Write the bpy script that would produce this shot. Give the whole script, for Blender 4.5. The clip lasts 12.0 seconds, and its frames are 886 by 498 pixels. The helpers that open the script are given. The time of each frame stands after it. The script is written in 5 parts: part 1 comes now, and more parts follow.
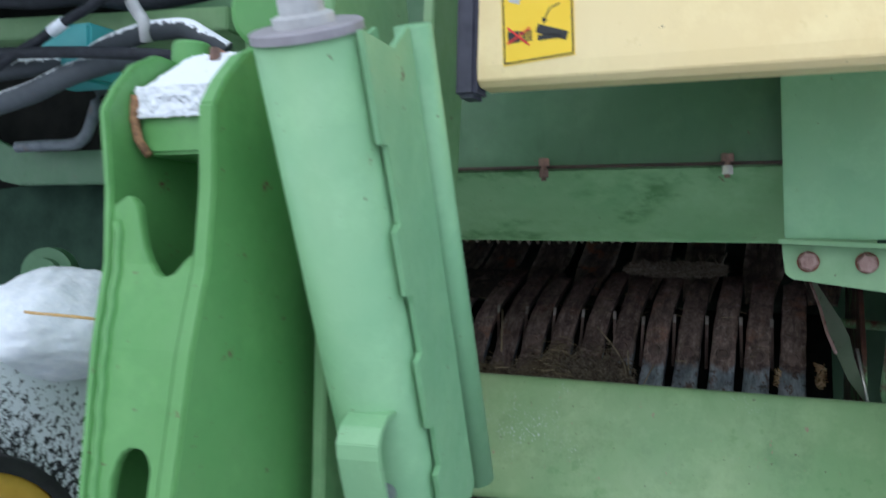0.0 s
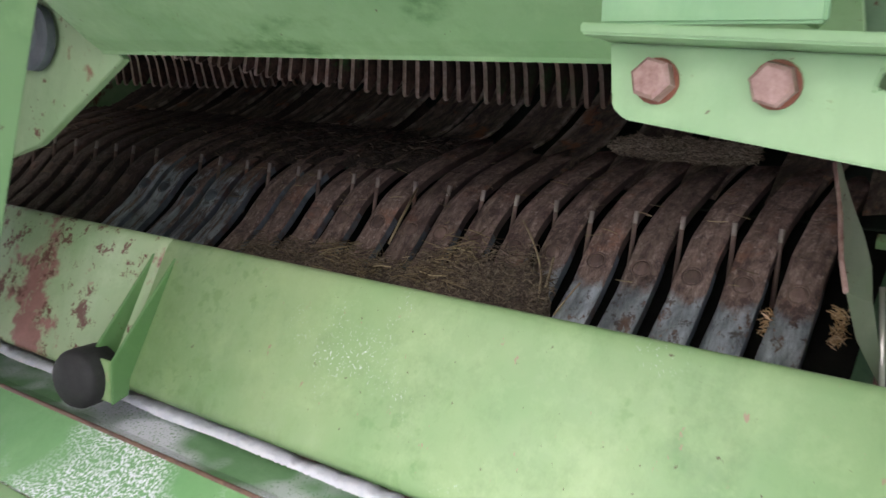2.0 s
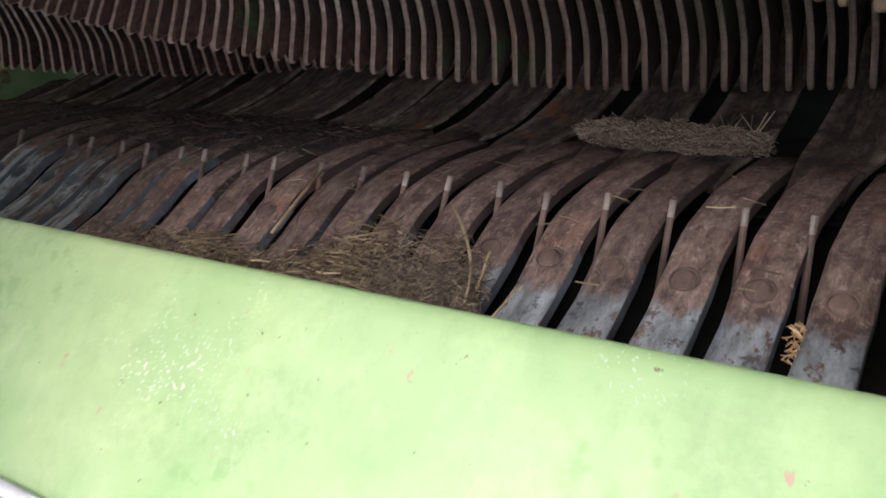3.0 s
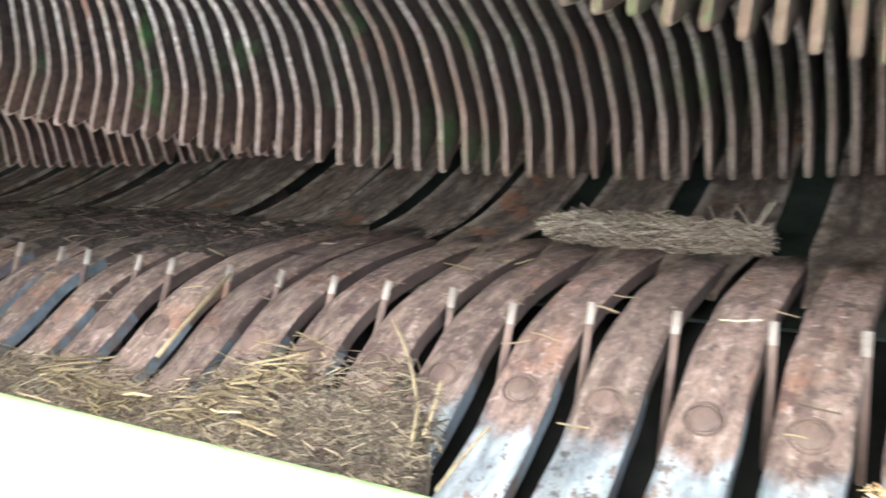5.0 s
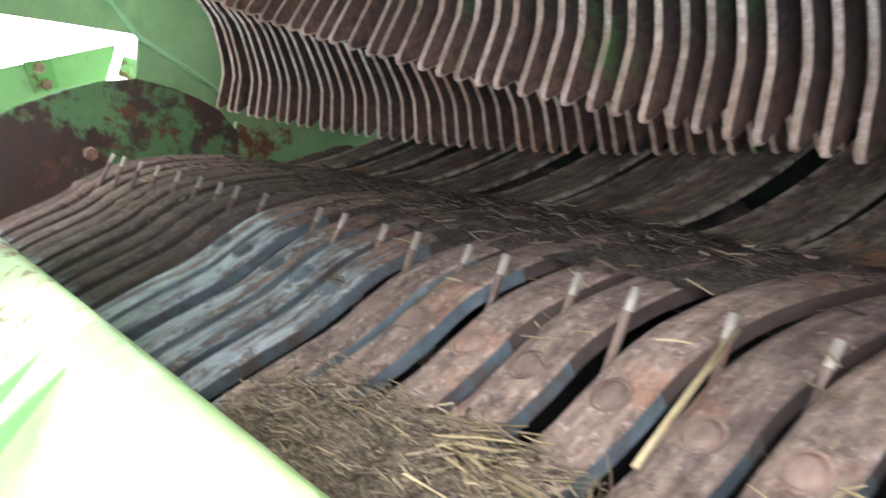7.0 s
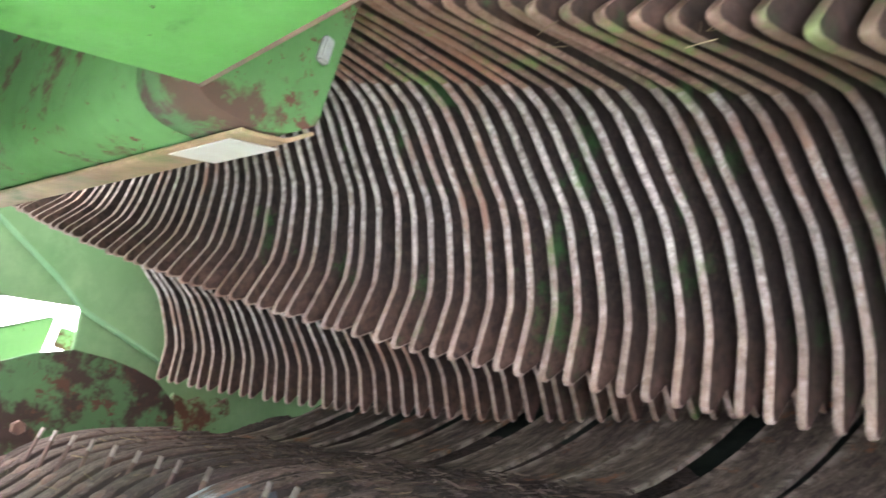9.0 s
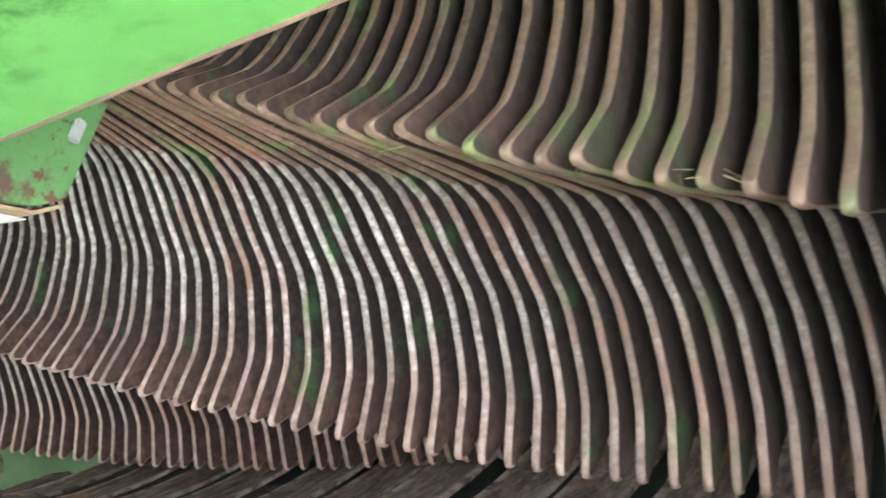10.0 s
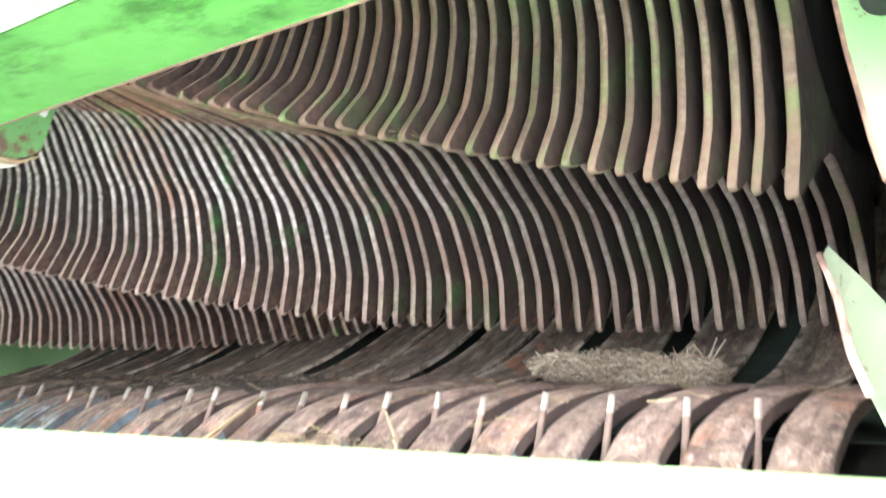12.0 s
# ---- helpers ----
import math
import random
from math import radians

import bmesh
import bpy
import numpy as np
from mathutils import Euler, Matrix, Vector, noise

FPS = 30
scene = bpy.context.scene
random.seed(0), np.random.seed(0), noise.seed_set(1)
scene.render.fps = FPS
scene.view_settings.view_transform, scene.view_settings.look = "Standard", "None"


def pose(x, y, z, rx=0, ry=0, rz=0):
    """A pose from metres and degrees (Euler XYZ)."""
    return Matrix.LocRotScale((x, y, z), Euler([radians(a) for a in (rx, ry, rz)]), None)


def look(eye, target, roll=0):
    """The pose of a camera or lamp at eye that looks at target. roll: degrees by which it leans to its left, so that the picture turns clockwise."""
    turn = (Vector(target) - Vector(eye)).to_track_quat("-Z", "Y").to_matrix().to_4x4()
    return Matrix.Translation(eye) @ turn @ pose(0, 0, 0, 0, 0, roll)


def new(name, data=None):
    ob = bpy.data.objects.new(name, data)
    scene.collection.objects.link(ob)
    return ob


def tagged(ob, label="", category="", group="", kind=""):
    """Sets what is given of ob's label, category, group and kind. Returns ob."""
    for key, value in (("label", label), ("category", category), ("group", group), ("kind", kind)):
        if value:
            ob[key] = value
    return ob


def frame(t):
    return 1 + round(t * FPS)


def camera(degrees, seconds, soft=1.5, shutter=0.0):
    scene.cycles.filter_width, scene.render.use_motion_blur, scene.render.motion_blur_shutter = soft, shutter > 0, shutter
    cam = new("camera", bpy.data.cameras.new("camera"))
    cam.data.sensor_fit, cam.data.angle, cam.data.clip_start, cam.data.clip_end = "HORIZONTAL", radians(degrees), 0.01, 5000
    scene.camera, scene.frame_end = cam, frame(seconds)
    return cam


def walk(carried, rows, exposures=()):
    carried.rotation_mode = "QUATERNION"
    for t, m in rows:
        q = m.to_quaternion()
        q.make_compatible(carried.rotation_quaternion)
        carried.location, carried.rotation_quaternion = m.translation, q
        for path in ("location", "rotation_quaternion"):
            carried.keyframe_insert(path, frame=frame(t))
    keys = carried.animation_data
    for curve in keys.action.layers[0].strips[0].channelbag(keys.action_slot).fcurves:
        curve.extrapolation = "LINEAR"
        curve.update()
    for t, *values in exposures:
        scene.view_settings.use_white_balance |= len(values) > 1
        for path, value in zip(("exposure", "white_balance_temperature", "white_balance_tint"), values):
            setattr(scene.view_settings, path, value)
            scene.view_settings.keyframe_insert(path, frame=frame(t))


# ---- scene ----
cam = camera(55.25, 12.0, soft=1.5, shutter=0.35)
PATH = [
    (0, (0.2419, -1.4963, 0.758), (-0.3343, -0.1116, 0.7325), 0.55),
    (0.5, (0.3691, -1.3641, 0.7538), (-0.3013, -0.0279, 0.6308), 0.86),
    (1, (0.505, -1.2212, 0.7516), (-0.3079, 0.0272, 0.5764), 2.05),
    (1.5, (0.5024, -1.0705, 0.7095), (-0.3354, 0.1562, 0.5012), 2.44),
    (2, (0.4145, -0.909, 0.7026), (-0.4256, 0.3151, 0.489), 4.16),
    (2.5, (0.3815, -0.7855, 0.6616), (-0.4657, 0.4382, 0.4752), 6.08),
    (3, (0.3233, -0.6479, 0.5989), (-0.4976, 0.6051, 0.5208), 6.99),
    (4.8, (0.2496, -0.5399, 0.6446), (-0.4211, 0.8009, 0.694), 4.79),
    (5, (0.2359, -0.5124, 0.6082), (-0.5141, 0.7819, 0.7178), 6.47),
    (5.5, (0.1785, -0.4846, 0.6171), (-0.6777, 0.7462, 0.6617), 7.55),
    (6, (0.107, -0.436, 0.6018), (-0.8375, 0.7293, 0.6074), 10.72),
    (6.5, (0.0436, -0.3832, 0.6168), (-1.0336, 0.6607, 0.608), 13.46),
    (7, (-0.0222, -0.3723, 0.6153), (-1.2082, 0.546, 0.6297), 15.2),
    (7.2, (-0.04, -0.3747, 0.6372), (-1.2568, 0.5022, 0.6114), 12.65),
    (8.8, (-0.033, -0.4026, 0.6069), (-1.1938, 0.4311, 1.0625), 15.59),
    (9, (-0.0243, -0.4013, 0.6089), (-1.1419, 0.4696, 1.1012), 14.72),
    (9.6, (0.0332, -0.4081, 0.6088), (-0.9414, 0.5639, 1.2048), 12.89),
    (10, (0.0704, -0.4153, 0.6056), (-0.8131, 0.6186, 1.2384), 11.36),
    (10.5, (0.1276, -0.4273, 0.6088), (-0.7019, 0.6462, 1.2487), 9.78),
    (11, (0.1914, -0.4576, 0.6054), (-0.5735, 0.6649, 1.2419), 6.7),
    (11.5, (0.2625, -0.5213, 0.5698), (-0.491, 0.6275, 1.1719), 6.07),
    (12, (0.3633, -0.5718, 0.49), (-0.4818, 0.5525, 1.0113), 8.47),
]
EXPOSURES = [(0, 0.10, 5650, 8), (0.5, 0.50, 6050, 10), (1.0, 0.87, 6350, 16), (1.5, 1.05, 6800, 20), (2.0, 1.22, 6650, 20), (2.5, 1.65, 6600, 24), (3.2, 2.2, 6800, 25), (4.8, 4.2, 6400, 13), (6.0, 4.05, 6400, 13), (7.2, 4.0, 6400, 13), (8.8, 4.3, 6500, 19), (9.6, 4.5, 6450, 16), (10.5, 4.85, 6400, 14), (11.5, 4.88, 6450, 14), (12, 4.8, 6450, 13)]
walk(cam, [(t, look(eye, target, roll)) for t, eye, target, roll in PATH], EXPOSURES)

# ---- light: overcast winter sky ----
world = bpy.data.worlds.new("overcast_sky")
scene.world = world
world.use_nodes = True
wn = world.node_tree
bg = wn.nodes["Background"]
sky = wn.nodes.new("ShaderNodeTexSky")
sky.sky_type, sky.sun_disc = "NISHITA", False
sky.sun_elevation, sky.sun_rotation = radians(38), radians(200)
sky.air_density, sky.dust_density = 1.0, 4.0
grey = wn.nodes.new("ShaderNodeMixRGB")
grey.inputs[0].default_value = 0.8
grey.inputs[2].default_value = (8.0, 8.4, 9.0, 1)
wn.links.new(sky.outputs[0], grey.inputs[1])
wn.links.new(grey.outputs[0], bg.inputs[0])
bg.inputs[1].default_value = 0.15
sun = new("sun", bpy.data.lights.new("sun", "SUN"))
sun.data.energy, sun.data.angle, sun.data.color = 0.5, radians(40), (1.0, 0.97, 0.93)
sun.matrix_world = look((0.6, -2.2, 2.6), (0, 0, 0.6))


# ---- materials ----
def nodes_of(name):
    m = bpy.data.materials.new(name)
    m.use_nodes = True
    nt = m.node_tree
    return m, nt, nt.nodes["Principled BSDF"]


def ramp(nt, fac, stops, interp="LINEAR"):
    r = nt.nodes.new("ShaderNodeValToRGB")
    r.color_ramp.interpolation = interp
    while len(r.color_ramp.elements) < len(stops):
        r.color_ramp.elements.new(0.5)
    for e, (p, c) in zip(r.color_ramp.elements, stops):
        e.position = p
        e.color = (*c, 1) if len(c) == 3 else c
    nt.links.new(fac, r.inputs[0])
    return r.outputs[0]


def noise_of(nt, coord, scale, detail=4, rough=0.6, stretch=None, kind="noise"):
    if stretch:
        mp = nt.nodes.new("ShaderNodeMapping")
        mp.inputs["Scale"].default_value = stretch
        nt.links.new(coord, mp.inputs[0])
        coord = mp.outputs[0]
    n = nt.nodes.new("ShaderNodeTexNoise" if kind == "noise" else "ShaderNodeTexVoronoi")
    n.inputs["Scale"].default_value = scale
    if kind == "noise":
        n.inputs["Detail"].default_value, n.inputs["Roughness"].default_value = detail, rough
    nt.links.new(coord, n.inputs["Vector"])
    return n.outputs[0]


def mixed(nt, fac, a, b):
    mx = nt.nodes.new("ShaderNodeMixRGB")
    for k, v in ((0, fac), (1, a), (2, b)):
        if isinstance(v, (tuple, float, int)):
            mx.inputs[k].default_value = (*v, 1) if isinstance(v, tuple) else v
        else:
            nt.links.new(v, mx.inputs[k])
    return mx.outputs[0]


def bumped(nt, bsdf, height, strength, distance):
    b = nt.nodes.new("ShaderNodeBump")
    b.inputs["Strength"].default_value, b.inputs["Distance"].default_value = strength, distance
    nt.links.new(height, b.inputs["Height"])
    nt.links.new(b.outputs[0], bsdf.inputs["Normal"])


def place_of(nt):
    return nt.nodes.new("ShaderNodeNewGeometry").outputs["Position"]


def paint(name, base, pale, rust=0.0, rough=0.42, chip=0.0, speck=0.0, rust_col=(0.11, 0.045, 0.025), dirt=0.4, snow_up=0.0, smear=False, mottle=False):
    """Faded machine paint with dirt, rust stains, chips and, where asked, frozen snow specks."""
    m, nt, b = nodes_of(name)
    co = place_of(nt)
    big = noise_of(nt, co, 3.2, 5)
    fine = noise_of(nt, co, 38, 6, 0.7)
    col = mixed(nt, ramp(nt, big, [(0.35, (0, 0, 0)), (0.68, (1, 1, 1))]), base, pale)
    dark = tuple(c * 0.55 for c in base)
    col = mixed(nt, ramp(nt, noise_of(nt, co, 9, 6, 0.75), [(0.56, (0, 0, 0)), (0.8, (dirt, dirt, dirt))]), col, dark)
    streak = noise_of(nt, co, 46, 7, 0.75, (1.0, 1.0, 0.3))
    col = mixed(nt, ramp(nt, streak, [(0.52, (0, 0, 0)), (0.72, (0.45 * dirt, 0.45 * dirt, 0.45 * dirt))]), col, dark)
    col = mixed(nt, ramp(nt, noise_of(nt, co, 17, 6, 0.7), [(0.50, (0, 0, 0)), (0.72, (0.35, 0.35, 0.35))]), col, tuple(min(1, c * 1.3) for c in pale))
    spots = noise_of(nt, co, 140, 4, 0.6)
    col = mixed(nt, ramp(nt, spots, [(0.70, (0, 0, 0)), (0.725, (0.8, 0.8, 0.8))]), col, (0.10, 0.055, 0.035))
    if rust:
        ru = ramp(nt, noise_of(nt, co, 6.5, 8, 0.72), [(0.74 - rust * 0.34, (0, 0, 0)), (0.79 - rust * 0.34, (1, 1, 1))])
        rc = mixed(nt, fine, tuple(c * 0.6 for c in rust_col), tuple(min(1, c * 2.2) for c in rust_col))
        col = mixed(nt, ru, col, rc)
    if chip:
        ch = ramp(nt, noise_of(nt, co, 24, 7, 0.8), [(0.66 - chip * 0.15, (0, 0, 0)), (0.68 - chip * 0.15, (1, 1, 1))])
        col = mixed(nt, ch, col, (0.13, 0.055, 0.035))
    if speck:
        area = ramp(nt, noise_of(nt, co, 4.0, 3), [(0.60 - 0.06 * speck, (0, 0, 0)), (0.70 - 0.06 * speck, (1, 1, 1))])
        dots = ramp(nt, noise_of(nt, co, 330, 3, 0.6), [(0.62 - 0.1 * speck, (0, 0, 0)), (0.65 - 0.1 * speck, (1, 1, 1))])
        both = nt.nodes.new("ShaderNodeMath")
        both.operation = "MULTIPLY"
        nt.links.new(area, both.inputs[0])
        nt.links.new(dots, both.inputs[1])
        col = mixed(nt, both.outputs[0], col, (0.8, 0.83, 0.86))
    if mottle:
        where = ramp(nt, noise_of(nt, co, 5, 3, 0.5), [(0.50, (0, 0, 0)), (0.62, (1, 1, 1))])
        spots_in = ramp(nt, noise_of(nt, co, 62, 3, 0.55), [(0.56, (0, 0, 0)), (0.66, (0.35, 0.35, 0.35))])
        both = nt.nodes.new("ShaderNodeMath")
        both.operation = "MULTIPLY"
        nt.links.new(where, both.inputs[0])
        nt.links.new(spots_in, both.inputs[1])
        col = mixed(nt, both.outputs[0], col, (0.10, 0.25, 0.07))
        scuff = ramp(nt, noise_of(nt, co, 42, 6, 0.7, (1.6, 1, 0.7)), [(0.655, (0, 0, 0)), (0.68, (0.8, 0.8, 0.8))])
        col = mixed(nt, scuff, col, (0.42, 0.24, 0.19))
    if smear:
        band = ramp(nt, noise_of(nt, co, 7, 4, 0.6, (1.0, 1.6, 1.6)), [(0.54, (0, 0, 0)), (0.64, (1, 1, 1))])
        lick = ramp(nt, noise_of(nt, co, 20, 6, 0.75, (0.8, 1.4, 0.5)), [(0.46, (0, 0, 0)), (0.60, (0.75, 0.75, 0.75))])
        wet = nt.nodes.new("ShaderNodeMath")
        wet.operation = "MULTIPLY"
        nt.links.new(band, wet.inputs[0])
        nt.links.new(lick, wet.inputs[1])
        col = mixed(nt, wet.outputs[0], col, (0.045, 0.15, 0.035))
    if snow_up:
        sep = nt.nodes.new("ShaderNodeSeparateXYZ")
        nt.links.new(nt.nodes.new("ShaderNodeNewGeometry").outputs["Normal"], sep.inputs[0])
        lay = nt.nodes.new("ShaderNodeMath")
        lay.operation = "MULTIPLY_ADD"
        lay.inputs[1].default_value = 0.55
        nt.links.new(sep.outputs[2], lay.inputs[0])
        nt.links.new(noise_of(nt, co, 140, 5, 0.75), lay.inputs[2])
        col = mixed(nt, ramp(nt, lay.outputs[0], [(1.0 - 0.3 * snow_up, (0, 0, 0)), (1.04 - 0.3 * snow_up, (1, 1, 1))]), col, (0.8, 0.83, 0.86))
    nt.links.new(col, b.inputs["Base Color"])
    rg = ramp(nt, fine, [(0.3, (rough - 0.1,) * 3), (0.7, (rough + 0.2,) * 3)])
    nt.links.new(rg, b.inputs["Roughness"])
    bumped(nt, b, fine, 0.2, 0.002)
    return m


def metal(name, dark, light, metallic=0.0, rough=0.65, scale=30, patch=None, patch_at=0.6, bump=0.35, stretch=None, moss=None, moss_at=0.62):
    """Rusty or worn metal: two tones, fine grain, and patches of another colour."""
    m, nt, b = nodes_of(name)
    co = place_of(nt)
    fine = noise_of(nt, co, scale, 8, 0.75, stretch)
    col = ramp(nt, fine, [(0.30, dark), (0.70, light)])
    if patch:
        col = mixed(nt, ramp(nt, noise_of(nt, co, 14, 6, 0.7), [(patch_at, (0, 0, 0)), (patch_at + 0.12, (1, 1, 1))]), col, patch)
    if moss:
        col = mixed(nt, ramp(nt, noise_of(nt, co, 8, 5, 0.7), [(moss_at, (0, 0, 0)), (moss_at + 0.1, (0.9, 0.9, 0.9))]), col, moss)
    var = nt.nodes.new("ShaderNodeObjectInfo").outputs["Random"]
    hsv = nt.nodes.new("ShaderNodeHueSaturation")
    mr = nt.nodes.new("ShaderNodeMapRange")
    mr.inputs["To Min"].default_value, mr.inputs["To Max"].default_value = 0.75, 1.25
    nt.links.new(var, mr.inputs["Value"])
    nt.links.new(mr.outputs[0], hsv.inputs["Value"])
    nt.links.new(col, hsv.inputs["Color"])
    nt.links.new(hsv.outputs[0], b.inputs["Base Color"])
    b.inputs["Metallic"].default_value = metallic
    nt.links.new(ramp(nt, fine, [(0.3, (rough - 0.12,) * 3), (0.7, (min(1, rough + 0.15),) * 3)]), b.inputs["Roughness"])
    bumped(nt, b, noise_of(nt, co, 120, 6, 0.7), bump, 0.002)
    return m


def plain(name, a, c, rough=0.6, scale=40, metallic=0.0, bump=0.2, stretch=None, gloss=0.5):
    m, nt, b = nodes_of(name)
    co = place_of(nt)
    n = noise_of(nt, co, scale, 6, 0.65, stretch)
    nt.links.new(ramp(nt, n, [(0.3, a), (0.7, c)]), b.inputs["Base Color"])
    b.inputs["Roughness"].default_value, b.inputs["Metallic"].default_value = rough, metallic
    b.inputs["Specular IOR Level"].default_value = gloss
    bumped(nt, b, n, bump, 0.003)
    return m


def islands(name, stops, rough=0.75):
    """A colour for each loose piece of a mesh."""
    m, nt, b = nodes_of(name)
    geo = nt.nodes.new("ShaderNodeNewGeometry")
    nt.links.new(ramp(nt, geo.outputs["Random Per Island"], stops), b.inputs["Base Color"])
    b.inputs["Roughness"].default_value = rough
    return m


GREEN, PALE = (0.155, 0.31, 0.13), (0.265, 0.41, 0.205)
M_green = paint("green_paint", GREEN, PALE, rust=0.0, chip=0.05)
M_bracket = paint("pale_green_bracket_paint", (0.23, 0.42, 0.21), (0.32, 0.48, 0.26), chip=0.1, dirt=0.25)
M_panel = paint("green_paint_smeared", (0.19, 0.36, 0.165), (0.30, 0.46, 0.24), chip=0.05, smear=True)
M_green_rusty = paint("green_paint_rusted", GREEN, PALE, rust=0.62, chip=0.5)
M_green_arm = paint("green_paint_arm", (0.20, 0.42, 0.215), (0.275, 0.48, 0.25), chip=0.02, dirt=0.2)
M_green_lug = paint("green_paint_lug", (0.105, 0.295, 0.08), (0.15, 0.34, 0.105), chip=0.12, dirt=0.35)
# darker copy of the green: shade under covers put into the paint
M_green_dark = paint("green_paint_shaded", (0.055, 0.135, 0.06), (0.085, 0.185, 0.085), dirt=0.6)
M_guard = paint("green_paint_guard", (0.235, 0.40, 0.175), (0.37, 0.50, 0.25), chip=0.0, mottle=True, speck=0.05, dirt=0.55)
M_guard_rust = paint("green_paint_guard_rust", (0.25, 0.40, 0.19), (0.42, 0.50, 0.30), rust=0.58, chip=0.75, rust_col=(0.22, 0.11, 0.09))
M_shield = paint("green_paint_mostly_rusted", GREEN, PALE, rust=0.95, chip=0.9, rust_col=(0.06, 0.028, 0.02))
M_left_shield = paint("green_paint_half_rusted", (0.085, 0.19, 0.075), (0.13, 0.25, 0.11), rust=0.82, chip=0.7, rust_col=(0.045, 0.026, 0.021))
M_bearing = metal("dull_bearing_steel", (0.08, 0.10, 0.12), (0.22, 0.24, 0.26), metallic=0.3, patch=(0.2, 0.12, 0.07))
M_green_cast = paint("green_paint_casting", (0.15, 0.27, 0.155), (0.25, 0.36, 0.235), rust=0.22, chip=0.35, dirt=0.6)
M_flange = metal("rust_freckled_flange", (0.20, 0.23, 0.15), (0.36, 0.27, 0.17), rough=0.65, scale=35, patch=(0.36, 0.15, 0.07), patch_at=0.52)
# green base darkened: the shade on the gusset faces is in it
M_gusset = paint("green_paint_gusset", (0.11, 0.26, 0.09), (0.17, 0.33, 0.13), rust=0.25, chip=0.4)
M_end = paint("green_paint_rust_stained", (0.23, 0.37, 0.19), (0.34, 0.46, 0.27), rust=0.30, chip=0.4, rust_col=(0.16, 0.08, 0.05))
M_bar = paint("green_paint_rust_spotted", (0.07, 0.20, 0.06), (0.115, 0.27, 0.09), rust=0.60, chip=0.3, dirt=0.9, rough=0.78, rust_col=(0.075, 0.042, 0.028))
M_beam = paint("green_paint_snowy", (0.13, 0.34, 0.13), (0.21, 0.42, 0.18), speck=1.15, chip=0.0)
M_frost = paint("green_paint_under_frost", (0.13, 0.30, 0.13), (0.20, 0.38, 0.18), speck=2.4, chip=0.0)
M_yellow = paint("cream_yellow_paint", (0.78, 0.60, 0.28), (0.82, 0.66, 0.35), rust=0.02, chip=0.0, rough=0.35, dirt=0.15, rust_col=(0.35, 0.13, 0.02))
M_rust = metal("rusty_band_steel", (0.07, 0.045, 0.038), (0.24, 0.16, 0.13), patch=(0.26, 0.12, 0.07), patch_at=0.6, stretch=(2.5, 0.8, 1), bump=0.5)


def strip_metal():
    """Trampled floor steel: grimy brown, pale rubbed streaks, orange rust spots and painted edge highlights."""
    m, nt, b = nodes_of("weathered_floor_strip")
    co = place_of(nt)
    streak = noise_of(nt, co, 40, 9, 0.85, (2.4, 0.6, 0.6))
    col = ramp(nt, streak, [(0.38, (0.045, 0.032, 0.026)), (0.47, (0.12, 0.088, 0.069)), (0.56, (0.235, 0.18, 0.14)), (0.67, (0.46, 0.38, 0.31))])
    col = mixed(nt, ramp(nt, noise_of(nt, co, 17, 7, 0.75), [(0.57, (0, 0, 0)), (0.63, (0.8, 0.8, 0.8))]), col, (0.36, 0.15, 0.07))
    col = mixed(nt, ramp(nt, noise_of(nt, co, 9, 7, 0.8), [(0.52, (0, 0, 0)), (0.60, (0.8, 0.8, 0.8))]), col, (0.08, 0.058, 0.045))
    sep = nt.nodes.new("ShaderNodeSeparateXYZ")
    nt.links.new(nt.nodes.new("ShaderNodeTexCoord").outputs["Object"], sep.inputs[0])
    off = nt.nodes.new("ShaderNodeMath")
    off.operation = "ABSOLUTE"
    nt.links.new(sep.outputs[0], off.inputs[0])
    # tan highlight along the raised long edges, put into the colour
    worn = nt.nodes.new("ShaderNodeMath")
    worn.operation = "MULTIPLY"
    nt.links.new(ramp(nt, off.outputs[0], [(0.026, (0, 0, 0)), (0.035, (1, 1, 1))]), worn.inputs[0])
    nt.links.new(ramp(nt, noise_of(nt, co, 30, 5, 0.7), [(0.42, (0, 0, 0)), (0.55, (0.8, 0.8, 0.8))]), worn.inputs[1])
    col = mixed(nt, worn.outputs[0], col, (0.50, 0.42, 0.34))
    nt.links.new(col, b.inputs["Base Color"])
    b.inputs["Roughness"].default_value = 0.8
    bumped(nt, b, noise_of(nt, co, 70, 8, 0.8, (1.5, 0.7, 0.7)), 0.9, 0.004)
    return m


M_rust_rear = strip_metal()


